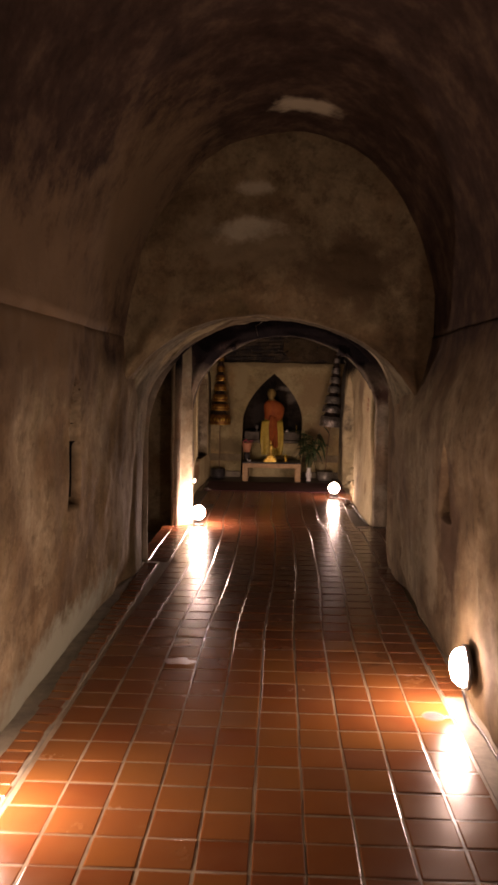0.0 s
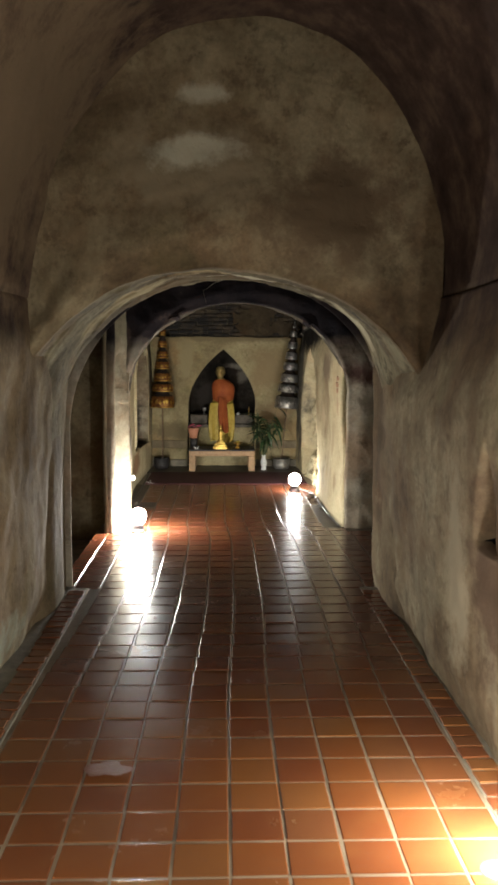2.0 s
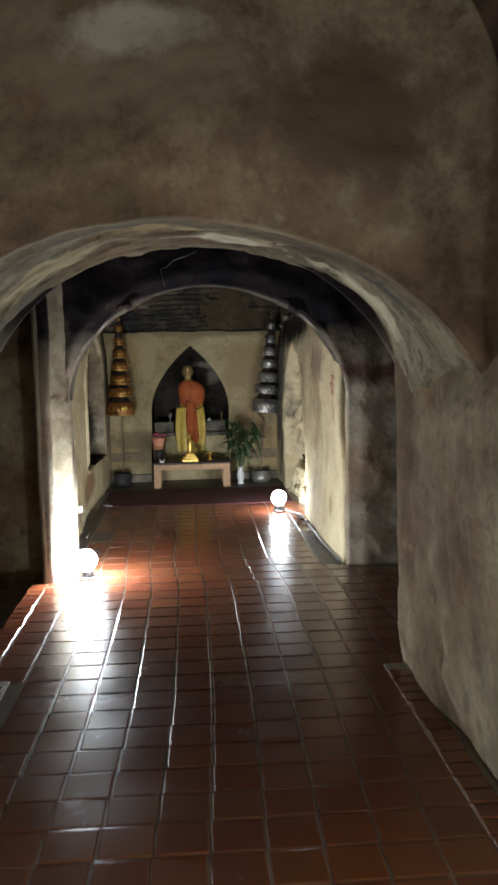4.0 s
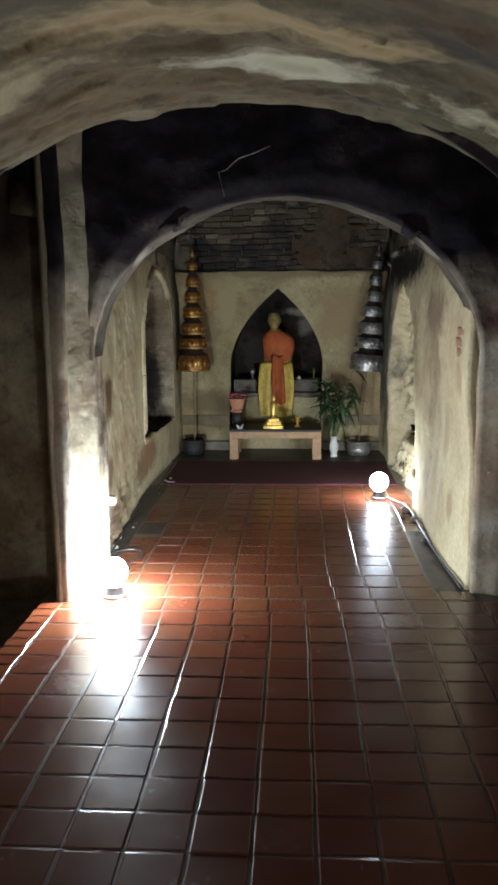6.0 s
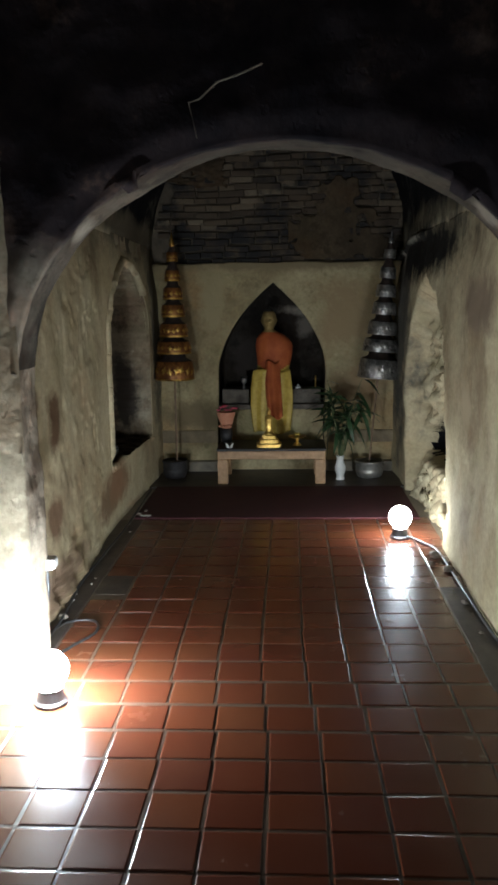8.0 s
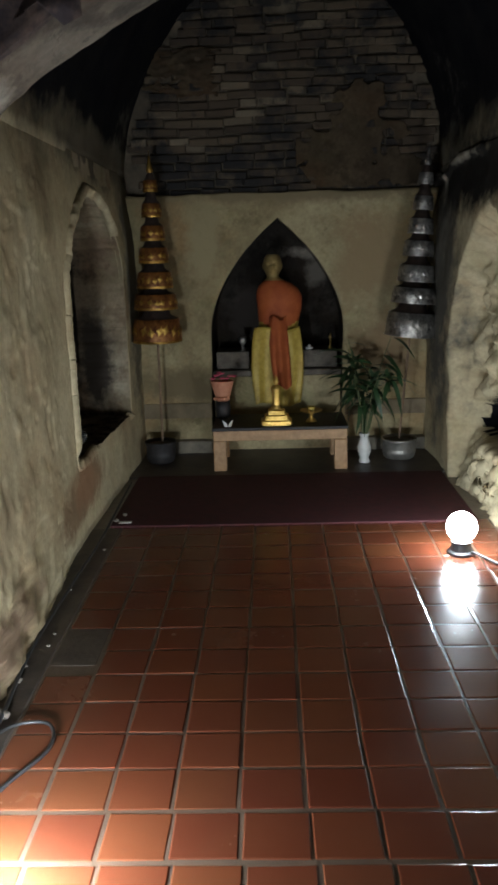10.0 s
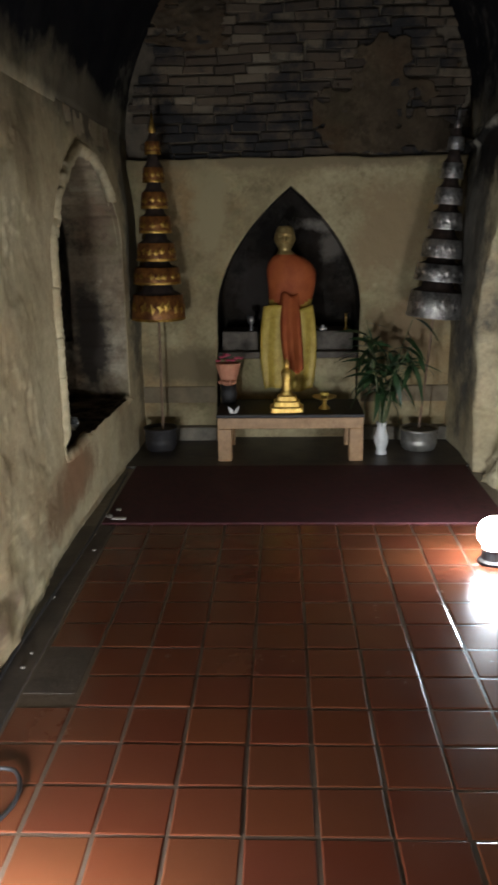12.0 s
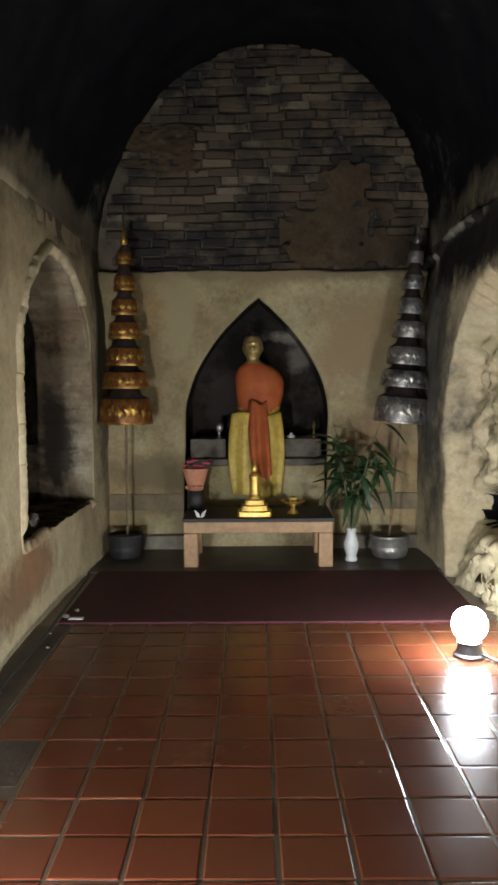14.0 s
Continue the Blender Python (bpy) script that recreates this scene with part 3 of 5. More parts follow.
sheet("wall_pier_front", lambda u, v: (-1.04 + 0.185 * u, 9.06 + 0.195 * u, -0.2 + 3.6 * v), 14, 120, M_PALE, 0.04, 0.014, 2.0, (0, 6, 1))
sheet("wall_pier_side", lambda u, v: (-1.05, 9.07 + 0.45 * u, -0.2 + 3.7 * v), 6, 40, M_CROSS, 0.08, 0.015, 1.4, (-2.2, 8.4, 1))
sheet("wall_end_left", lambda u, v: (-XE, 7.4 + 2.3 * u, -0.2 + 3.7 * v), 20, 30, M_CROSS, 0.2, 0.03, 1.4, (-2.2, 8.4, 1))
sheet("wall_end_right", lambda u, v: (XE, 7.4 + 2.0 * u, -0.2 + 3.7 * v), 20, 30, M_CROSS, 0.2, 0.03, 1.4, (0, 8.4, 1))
sheet("ceiling_cross", lambda u, v: (-XE + 2 * XE * u, 8.45 + 1.06 * math.cos(math.pi * v), 2.6 + 0.7 * math.sin(math.pi * v)), 50, 30, M_SOOT_SHADE, 0.2, 0.04, 1.4, (0, 8.4, 1))

# ---------------------------------------------------------------- shrine chamber


WY, WZ, WHALF, WSILL = 12.32, 0.98, 0.70, 0.40


def window_outline(a):
    """Worn arched window: distance from its middle to the edge in the direction a (0 towards the shrine, going up)."""
    c, s_ = math.cos(a), math.sin(a)
    lo, hi = 0.05, 1.6
    for _ in range(20):
        t = (lo + hi) / 2
        y, z = c * t, WZ + s_ * t
        top = 1.79 - 0.42 * (abs(y) / WHALF) ** 2.4
        lo, hi = (t, hi) if abs(y) < WHALF and WSILL < z < top else (lo, t)
    return lo * (1 + 0.024 * noise.noise(Vector((c * 4, s_ * 4, 2))) + 0.016 * noise.noise(Vector((c * 13, s_ * 13, 6))) + 0.008 * noise.noise(Vector((c * 34, s_ * 34, 1))))


def chamber_left_x(y, z):
    return -1.04 + 0.02 * math.sin(y * 2) * smooth01(1.9, 1.2, z) - 0.03 * smooth01(1.5, 1.95, z)


def wall_c_left(u, v):
    a = 2 * math.pi * u
    c, s_ = math.cos(a), math.sin(a)
    r = window_outline(a)
    k = 0.72
    if v > k:
        t = (v - k) / (1 - k)
        y, z = WY + c * r, WZ + s_ * r
        if t < 0.7:
            return chamber_left_x(y, z) - (0.34 if c > -0.5 else 0.20) * (t / 0.7) ** 1.8, y, z
        q = (t - 0.7) / 0.3
        flare = r + (0.45 if s_ > -0.3 else 0.12) * q ** 0.5
        return chamber_left_x(y, z) - (0.34 if c > -0.5 else 0.20) - 0.65 * q, WY + c * flare, WZ + s_ * flare
    far = min((1.30 if c > 0 else 2.95) / max(1e-6, abs(c)), (0.99 if s_ > 0 else 1.06) / max(1e-6, abs(s_)))
    t = r + (far - r) * (1 - (v / k)) ** 1.6
    y, z = WY + c * t, WZ + s_ * t
    x = chamber_left_x(y, z)
    rubble = smooth01(0.45, 0.1, z) * smooth01(11.2, 10.0, y)
    old = smooth01(11.5, 11.1, y) * smooth01(2.0, 1.8, z)
    peel = noise.noise(Vector((y * 3.1, z * 3.4, 7))) + 0.45 * noise.noise(Vector((y * 8, z * 8, 2))) + 0.2 * noise.noise(Vector((y * 21, z * 21, 4)))
    pit = smooth01(0.42, 0.60, noise.noise(Vector((y * 9, z * 9, 12)))) + 0.7 * smooth01(0.45, 0.6, noise.noise(Vector((y * 19, z * 17, 31))))
    x += old * (0.006 * smooth01(-0.05, 0.05, peel) - 0.007 * pit)
    x += rubble * (0.02 + 0.045 * noise.noise(Vector((y * 9, z * 11, 1))) + 0.03 * noise.noise(Vector((y * 22, z * 22, 5))))
    return x, y, z


def near_window(p):
    """Relief of the plaster, finer round the window."""
    d = max(abs(p.y - WY) - WHALF, WSILL - p.z, p.z - 1.79)
    return 0.002 + 0.017 * smooth01(0.0, 0.13, d)


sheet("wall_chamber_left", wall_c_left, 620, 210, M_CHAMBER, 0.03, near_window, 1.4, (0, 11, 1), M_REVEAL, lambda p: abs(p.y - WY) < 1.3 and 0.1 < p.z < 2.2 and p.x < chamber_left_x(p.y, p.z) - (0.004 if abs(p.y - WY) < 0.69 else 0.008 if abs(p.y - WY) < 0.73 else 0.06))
# Black end wall stands in for the darkness behind the window.
sheet("wall_window_end", lambda u, v: (-2.0, 10.8 + 2.9 * u, -0.1 + 2.5 * v), 10, 10, M_SOOT_SHADE, 0.05, 0.02, 1.3, (0, 11, 1))


def wall_c_right(u, v):
    y, z = 9.32 + (Y_END + 0.05 - 9.32) * u, 1.99 * v
    x = 1.07 - 0.012 * (y - 9.2) * smooth01(1.98, 1.4, z) + 0.02 * smooth01(1.6, 1.95, z)
    rag = 0.07 * noise.noise(Vector((y * 3, z * 4, 5))) + 0.04 * noise.noise(Vector((y * 11, z * 11, 2)))
    niche = smooth01(-0.02, 0.04, 0.76 + rag - abs(y - 11.93)) * smooth01(0, 0.10, 1.66 + rag - 0.5 * (abs(y - 11.93) / 0.78) ** 2 - z)
    lumps = noise.noise(Vector((y * 5, z * 5, 3))) + 0.7 * noise.noise(Vector((y * 13, z * 13, 8))) + 0.4 * noise.noise(Vector((y * 27, z * 27, 4)))
    x += niche * (0.17 - 0.10 * smooth01(0.5, 0.0, z) + 0.055 * lumps)
    hole = smooth01(0.0, 0.05, min(z - 0.34, 0.74 - 0.35 * abs(y - 12.1) - z)) * smooth01(11.78, 11.86, y) * smooth01(12.66, 12.58, y)
    rim = 1.945 - 0.07 * smooth01(12.7, 13.25, y) + 0.03 * noise.noise(Vector((y * 7, 4, 1)))
    x -= (0.030 + 0.02 * noise.noise(Vector((y * 15, z * 9, 6)))) * math.exp(-((z - 0.03 - rim) / 0.022) ** 2) * smooth01(12.0, 12.3, y)
    return x + 0.40 * hole, y, z - 0.03


# Deep faces of the hole are painted near black, as its shade.
sheet("wall_chamber_right", wall_c_right, 360, 190, M_CHAMBER, 0.05, 0.04, 1.4, (0, 11, 1), M_SOOT_SHADE, lambda p: p.x > 1.25 and 0.3 < p.z < 0.78)


def ceiling_c(u, v):
    x, z = vault_point(v, 0.02, 1.08, 1.95, 1.33)
    return x, 9.3 + (Y_END + 0.1 - 9.3) * u, z


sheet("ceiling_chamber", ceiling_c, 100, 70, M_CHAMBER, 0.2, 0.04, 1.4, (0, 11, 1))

# back wall with the ogee niche let into it
NX, NZ0 = -0.045, 0.30


def ogive(s):
    """Outline of the niche from its right foot over the point to its left foot."""
    t = 1 - abs(2 * s - 1)
    side = 1 if s < 0.5 else -1
    z = -0.06 + 1.725 * t
    if z < 0.85:
        w = 0.475
    else:
        q = (z - 0.85) / 0.815
        w = 0.475 * (1 - q ** 1.75) * (1 + 0.12 * q) if q < 1 else 0
    return NX + side * max(0.0, w) + 0.03 * max(0.0, z - 0.3) / 1.34, z


def back_lower(u, v):
    xi, zi = ogive(u)
    if v < 0.5:
        t = v / 0.5
        k = u * 3
        xo, zo = (1.12, -0.06 + 1.89 * k) if k < 1 else (1.12 - 2.24 * (k - 1), 1.83 + 0.022 * noise.noise(Vector((4.5 * k, 1.0, 6.0))) + 0.01 * noise.noise(Vector((19.0 * k, 3.0, 2.0)))) if k < 2 else (-1.12, -0.06 + 1.89 * (3 - k))
        return xo + (xi - xo) * t, Y_END - 0.04, zo + (zi - zo) * t
    t = (v - 0.5) / 0.5
    return xi, Y_END - 0.04 + 0.42 * t, zi


# Niche stone in dark mottled tones, with paler streaks on the right.
M_NICHE = plaster_mat("dark_niche_stone", (0.06, 0.052, 0.042), (0.026, 0.022, 0.018), (0.009, 0.008, 0.008), 71.0, None, 0.6, [((0.17, 13.6, 1.42), (0.20, 0.5, 0.05), (0.20, 0.18, 0.15)), ((0.27, 13.7, 1.28), (0.09, 0.4, 0.10), (0.13, 0.115, 0.095)), ((-0.28, 13.9, 1.0), (0.12, 0.3, 0.2), (0.05, 0.042, 0.036))])
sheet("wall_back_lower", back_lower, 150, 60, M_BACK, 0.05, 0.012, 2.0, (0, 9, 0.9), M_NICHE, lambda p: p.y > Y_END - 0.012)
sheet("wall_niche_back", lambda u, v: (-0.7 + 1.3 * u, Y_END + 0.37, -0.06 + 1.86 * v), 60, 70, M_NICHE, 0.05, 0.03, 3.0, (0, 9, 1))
wall_back = sheet("wall_back_upper", lambda u, v: (-1.2 + 2.4 * u, Y_END + 0.02, 1.75 + 1.7 * v), 60, 50, simple("brown_mortar", (0.03, 0.024, 0.018), (0.15, 0.12, 0.08), 0.95, 0, 4, 0.6, 8), 0.15, 0.01, 1.3, (0, 9, 2))

# ---------------------------------------------------------------- floor
P = 0.18


def slab(name, x0, y0, x1, y1, z, material, th=0.15):
    return tagged(part(name, box_bm(x0, y0, z - th, x1, y1, z, 0), material), kind="structure")


floor = slab("floor", -1.14, Y_BACK - 0.3, XE + 0.2, 14.2, -0.002, M_GROUT, 0.3)
slab("floor_side_passage", -XE - 0.2, 7.3, -1.14, 9.8, -0.16, M_CEMENT, 0.14)


def tile_mesh(w, d, h):
    bm = box_bm(-w / 2, -d / 2, -h, w / 2, d / 2, 0, 0)
    top = [f for f in bm.faces if f.normal.z > 0.9 or f.calc_center_median().z > -1e-4]
    r = bmesh.ops.inset_region(bm, faces=top, thickness=0.006)
    for v in {v for f in r["faces"] for v in f.verts if v not in {w for g in top for w in g.verts}}:
        v.co.z -= 0.0015
    bm.normal_update()
    me = bpy.data.meshes.new("tile")
    bm.to_mesh(me)
    bm.free()
    me.materials.append(M_TILE)
    return me


rnd = random.Random(5)
TILES = [tile_mesh(P - 0.008 - 0.0013 * k, P - 0.008 - 0.001 * (3 - k), 0.012) for k in range(4)]
rest_v, rest_f = [], []


def lay_tile(x, y, single):
    dx, dy, yaw, tx, ty = rnd.uniform(-0.002, 0.002), rnd.uniform(-0.002, 0.002), rnd.uniform(-0.6, 0.6), rnd.uniform(-0.35, 0.35), rnd.uniform(-0.35, 0.35)
    m = pose(x + dx, y + dy, rnd.uniform(-0.0008, 0.0008), tx, ty, yaw)
    me = TILES[rnd.randrange(4)]
    if single:
        ob = new("tile", me)
        ob.parent = floor
        ob.matrix_basis = m
        return
    base = len(rest_v)
    rest_v.extend(tuple(m @ v.co) for v in me.vertices)
    rest_f.extend(tuple(base + i for i in p.vertices) for p in me.polygons)


def lay_floor():
    r = -26
    while True:
        y = 3.2 + (r + 0.5) * P
        r += 1
        if y > 11.75:
            break
        sh = 0.055 * smooth01(5.3, 7.2, y) * smooth01(9.7, 8.7, y)
        y += 0.03 * smooth01(8.8, 9.6, y)
        ks = list(range(-5, 5))
        if 7.4 < y < 9.2:
            ks = list(range(-6, 12))
        elif y > 9.2:
            ks = list(range(-5, 6))
        for k in ks:
            x = (k + 0.5) * P + sh
            if x - P / 2 < -1.13 or (9.25 < y < 10.5 and x > 0.92) or (10.3 < y < 10.65 and x < -0.72):
                continue
            lay_tile(x, y, 2.65 < y < 7.85 and -5 <= k <= 4)



# ---------------------------------------------------------------- lamps
def globe_lamp(x, y, turn, label, glow):
    e = empty("floor_lamp", x, y, 0, label, "lamp", "globe lamps on the floor")
    e.matrix_basis = pose(x, y, 0, 0, 0, turn)
    part("base", lathe_bm([(0, 0), (0.062, 0), (0.064, 0.012), (0.052, 0.02), (0.046, 0.055), (0.05, 0.066), (0, 0.066)], 20), M_PLASTIC, e, "black plastic base")
    part("globe", lathe_bm([(0.03, 0.066)] + [(0.072 * math.sin(a), 0.135 - 0.072 * math.cos(a)) for a in [0.45 + (math.pi - 0.45) * k / 14 for k in range(14)]] + [(0, 0.207)], 28), glow, e, "lit white globe", True)
    return e


globe_lamp(-0.775, 9.15, 20, "lit white globe lamp with a black base on the tiled floor", M_GLOBE_L)
globe_lamp(0.82, 11.36, -30, "lit white globe lamp on the tiles beside a broken wall niche", M_GLOBE)



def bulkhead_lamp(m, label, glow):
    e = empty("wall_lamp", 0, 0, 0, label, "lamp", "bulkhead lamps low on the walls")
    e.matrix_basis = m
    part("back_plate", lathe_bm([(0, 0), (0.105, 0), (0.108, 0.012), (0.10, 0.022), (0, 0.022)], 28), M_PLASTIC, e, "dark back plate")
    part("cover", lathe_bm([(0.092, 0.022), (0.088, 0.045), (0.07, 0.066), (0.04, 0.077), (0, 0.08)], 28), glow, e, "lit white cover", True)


bulkhead_lamp(pose(0.985, 4.36, 0.215, 0, -90, 0), "lit round white bulkhead lamp fixed low on the plaster wall", M_GLOBE_W)
# Unseen lamp, added out of view to brighten the near floor and walls.
bulkhead_lamp(pose(-1.05, 3.3, 0.23, 0, 90, 0), "unseen lit white bulkhead lamp, added low on the opposite plaster wall", M_GLOBE_UNSEEN)


# ---------------------------------------------------------------- floor edges and repairs
M_WETCEM = simple("dark_damp_cement", (0.032, 0.026, 0.022), (0.085, 0.066, 0.05), 0.5, 0, 6, 0.35)
tagged(part("rug", box_bm(-0.97, 11.82, -0.004, 1.02, 12.815, 0.0108, 0.007), M_RUG), "dark red carpet lying on the floor before the shrine", "rug")
tagged(part("trim_cement_left", box_bm(-1.13, Y_BACK, -0.05, -0.915, 7.36, 0.001, 0.004), M_CEMENT), kind="structure")
tagged(part("trim_cement_right", box_bm(0.91, Y_BACK, -0.05, 1.05, 7.36, 0.001, 0.004), M_CEMENT), kind="structure")
tagged(part("trim_cement_chamber", box_bm(0.905, 9.28, -0.05, 1.12, 10.44, 0.0, 0.004), M_WETCEM), kind="structure")
tagged(part("trim_cement_foot", box_bm(-1.08, 9.5, -0.05, -0.905, 11.8, 0.003, 0.006), M_WETCEM), kind="structure")
tagged(part("trim_cement_patch", box_bm(-0.90, 10.32, -0.05, -0.73, 10.62, -0.001, 0.003), M_WETCEM), kind="structure")
tagged(part("floor_shrine", box_bm(-1.08, 12.80, -0.05, 1.10, 13.52, 0.010, 0.003), M_WETCEM), kind="structure")
M_SMEAR = simple("thin_dry_cement", (0.15, 0.052, 0.026), (0.18, 0.08, 0.048), 0.3, 0, 22, 0.2)
edging = tagged(part("trim_brick_edging", box_bm(-1.05, 2.2, -0.04, -0.918, 7.355, 0.002, 0.002), M_CEMENT), kind="structure")
EDGE = []
for k in range(3):
    bm = box_bm(-0.055, -0.040, -0.012, 0.055, 0.040, 0.004, 0.003, 1)
    me = bpy.data.meshes.new("brick")
    bm.to_mesh(me)
    bm.free()
    me.materials.append(M_TILE)
    EDGE.append(me)
for k in range(55):
    ob = new("brick", EDGE[k % 3])
    ob.parent = edging
    ob.matrix_basis = pose(-0.985 + rnd.uniform(-0.008, 0.008), 2.27 + k * 0.092, 0.002 + rnd.uniform(0, 0.003), 0, 0, rnd.uniform(-4, 4))
edging_right = tagged(part("trim_brick_edging_right", box_bm(0.908, 4.5, -0.04, 1.02, 7.355, 0.002, 0.002), M_CEMENT), kind="structure")
for k in range(30):
    ob = new("brick", EDGE[k % 3])
    ob.parent = edging_right
    ob.matrix_basis = pose(0.968 + rnd.uniform(-0.006, 0.006), 4.56 + k * 0.092, 0.002 + rnd.uniform(0, 0.003), 0, 0, rnd.uniform(-4, 4))
for k in range(18):
    ob = new("brick", EDGE[k % 3])
    ob.parent = floor
    ob.matrix_basis = pose(-1.083 + rnd.uniform(-0.005, 0.005), 7.46 + k * 0.0905, rnd.uniform(-0.002, 0.001), 0, 0, rnd.uniform(-3, 3))

drain = empty("floor_drain", 0, 0, 0, "small round metal drain cover set into the tiles", "drain")
drain.matrix_basis = pose(0.815, 4.285, 0.001)
part("rim", lathe_bm([(0.044, 0), (0.05, 0.003), (0.054, 0)], 24), M_BRICK, drain, "", True)
part("grate", lathe_bm([(0, 0.0015), (0.012, 0.002), (0.03, 0.001), (0.044, 0.0015)], 24), M_BLACK, drain, "dark grate")

stain_v = []
for k in range(26):
    a = 2 * math.pi * k / 26
    r = 1 + 0.55 * noise.noise(Vector((math.cos(a) * 1.6, math.sin(a) * 1.6, 4)))
    stain_v.append((-0.47 + 0.085 * r * math.cos(a), 4.93 + 0.06 * r * math.sin(a), 0.0022))
tagged(new("cement_smear", mesh_of("cement_smear", stain_v, [tuple(range(26))], M_SMEAR, False)), "pale dried cement smear on the terracotta tiles", "stain")

# ---------------------------------------------------------------- back wall: dado, bricks, pedestal in the niche
M_DADO = simple("stained_dado_plaster", (0.15, 0.115, 0.07), (0.27, 0.215, 0.13), 0.85, 0, 5, 0.4, 7)
for nm, x0, x1 in (("trim_dado_left", -1.1, -0.52), ("trim_dado_right", 0.45, 1.1)):
    tagged(part(nm, box_bm(x0, 13.476, 0.26, x1, 13.54, 0.37, 0.008), M_DADO), kind="structure")
    tagged(part(nm.replace("dado", "plinth"), box_bm(x0, 13.42, -0.02, x1, 13.54, 0.10, 0.012), M_CEMENT), kind="structure")


def brick_mat():
    m, nt, b = mat("weathered_brick", 0.92)
    info = nt.nodes.new("ShaderNodeObjectInfo")
    base = ramp(nt, info.outputs["Random"], [(0.0, (0.038, 0.027, 0.018)), (0.25, (0.066, 0.047, 0.029)), (0.6, (0.085, 0.061, 0.037)), (0.93, (0.115, 0.086, 0.053)), (1.0, (0.175, 0.14, 0.092))])
    geo = nt.nodes.new("ShaderNodeNewGeometry")
    n1 = node(nt, "ShaderNodeTexNoise", Scale=3.0, Detail=8.0, Roughness=0.72)
    n2 = node(nt, "ShaderNodeTexNoise", Scale=34.0, Detail=5.0, Roughness=0.7)
    nt.links.new(geo.outputs["Position"], n1.inputs["Vector"]), nt.links.new(geo.outputs["Position"], n2.inputs["Vector"])
    col = mix(nt, ramp(nt, n1.outputs["Fac"], [(0.44, gray(0.97)), (0.54, gray(0))]), base, (0.013, 0.012, 0.012))
    col = mix(nt, ramp(nt, n2.outputs["Fac"], [(0.52, gray(0)), (0.75, gray(0.5))]), col, (0.05, 0.04, 0.03))
    nt.links.new(col, b.inputs["Base Color"])
    bump(nt, b, n2.outputs["Fac"], 0.5, 0.01)
    return m


M_OLDBRICK = brick_mat()


def brick_mesh(w, h, d, seed):
    bm = box_bm(-w / 2, -d, -h / 2, w / 2, 0, h / 2, 0.005, 1)
    for v in bm.verts:
        v.co += Vector((noise.noise(v.co * 18 + Vector((seed, 0, 0))), noise.noise(v.co * 18 + Vector((0, seed, 3))), noise.noise(v.co * 18 + Vector((5, 0, seed))))) * 0.006
    me = bpy.data.meshes.new("brick")
    bm.to_mesh(me)
    bm.free()
    me.materials.append(M_OLDBRICK)
    return me


BRICKS = [brick_mesh(w, 0.049, 0.07, i * 3.1) for i, w in enumerate((0.20, 0.19, 0.185, 0.205, 0.11, 0.13))]


def lay_bricks():
    for row in range(26):
        z = 1.855 + row * 0.0565
        x = -1.15 + rnd.uniform(0, 0.15)
        while x < 1.15:
            k = rnd.choice((0, 1, 2, 3, 0, 1, 4, 5))
            w = (0.20, 0.19, 0.185, 0.205, 0.11, 0.13)[k]
            xm = x + w / 2
            x += w + rnd.uniform(0.006, 0.014)
            q = (xm - 0.07) / 1.08
            if abs(q) > 0.97 or z > 1.95 + 1.33 * math.sqrt(1 - q * q) + 0.05:
                continue
            if rnd.random() < 0.06:
                continue
            ob = new("brick", BRICKS[k])
            ob.parent = wall_back
            ob.matrix_basis = pose(xm, Y_END + rnd.uniform(-0.004, 0.012) + 0.052, z + rnd.uniform(-0.007, 0.007) + 0.012 * math.sin(xm * 3), rnd.uniform(-4, 4), rnd.uniform(-2.4, 2.4), rnd.uniform(-4, 4))


M_MORTAR_PL = plaster_mat("brown_plaster_remnant", (0.105, 0.079, 0.047), (0.08, 0.06, 0.037), (0.04, 0.03, 0.02), 55.0, None, 0.5)


def remnant(name, xc, zc, w, h, seed):
    """A ragged skin of old render still clinging to the bricks."""
    n, v, f = 130, [], []
    keep = {}
    for i in range(n + 1):
        for j in range(n + 1):
            a, b = 2 * i / n - 1, 2 * j / n - 1
            m = 1.0 - (abs(a) ** 2.5 + abs(b) ** 2.5) + 1.1 * noise.noise(Vector((a * 1.7 + seed, b * 1.7, seed))) + 0.5 * noise.noise(Vector((a * 6, b * 6, seed))) + 0.10 * noise.noise(Vector((a * 17, b * 17, seed)))
            keep[i, j] = m > 0.35 and zc + b * h > 1.85 + 0.02 * noise.noise(Vector((a * 9, 1, seed)))
            v.append((xc + a * w, Y_END - 0.026 + 0.008 * noise.noise(Vector((a * 5, b * 5, seed + 3))), zc + b * h))
    for i in range(n):
        for j in range(n):
            if keep[i, j] and keep[i + 1, j] and keep[i, j + 1] and keep[i + 1, j + 1]:
                k = i * (n + 1) + j
                f.append((k, k + n + 1, k + n + 2, k + 1))
    ob = new(name, mesh_of(name, v, f, M_MORTAR_PL))
    so = ob.modifiers.new("thickness", "SOLIDIFY")
    so.thickness, so.offset = 0.03, -1
    return tagged(ob, kind="structure")


remnant("wall_render_remnant_a", 0.58, 2.14, 0.46, 0.40, 1.3)
remnant("wall_render_remnant_b", -0.62, 2.62, 0.30, 0.16, 4.1)
pedestal = empty("pedestal", 0, 0, 0, "pale plastered masonry pedestal inside the arched niche", "pedestal")
part("block", box_bm(-0.50, 13.51, -0.02, 0.42, 13.86, 0.555, 0.015), M_BACK, pedestal)
part("slab", box_bm(-0.505, 13.495, 0.5555, 0.425, 13.86, 0.60, 0.012), M_STONE, pedestal, "grey stone slab")
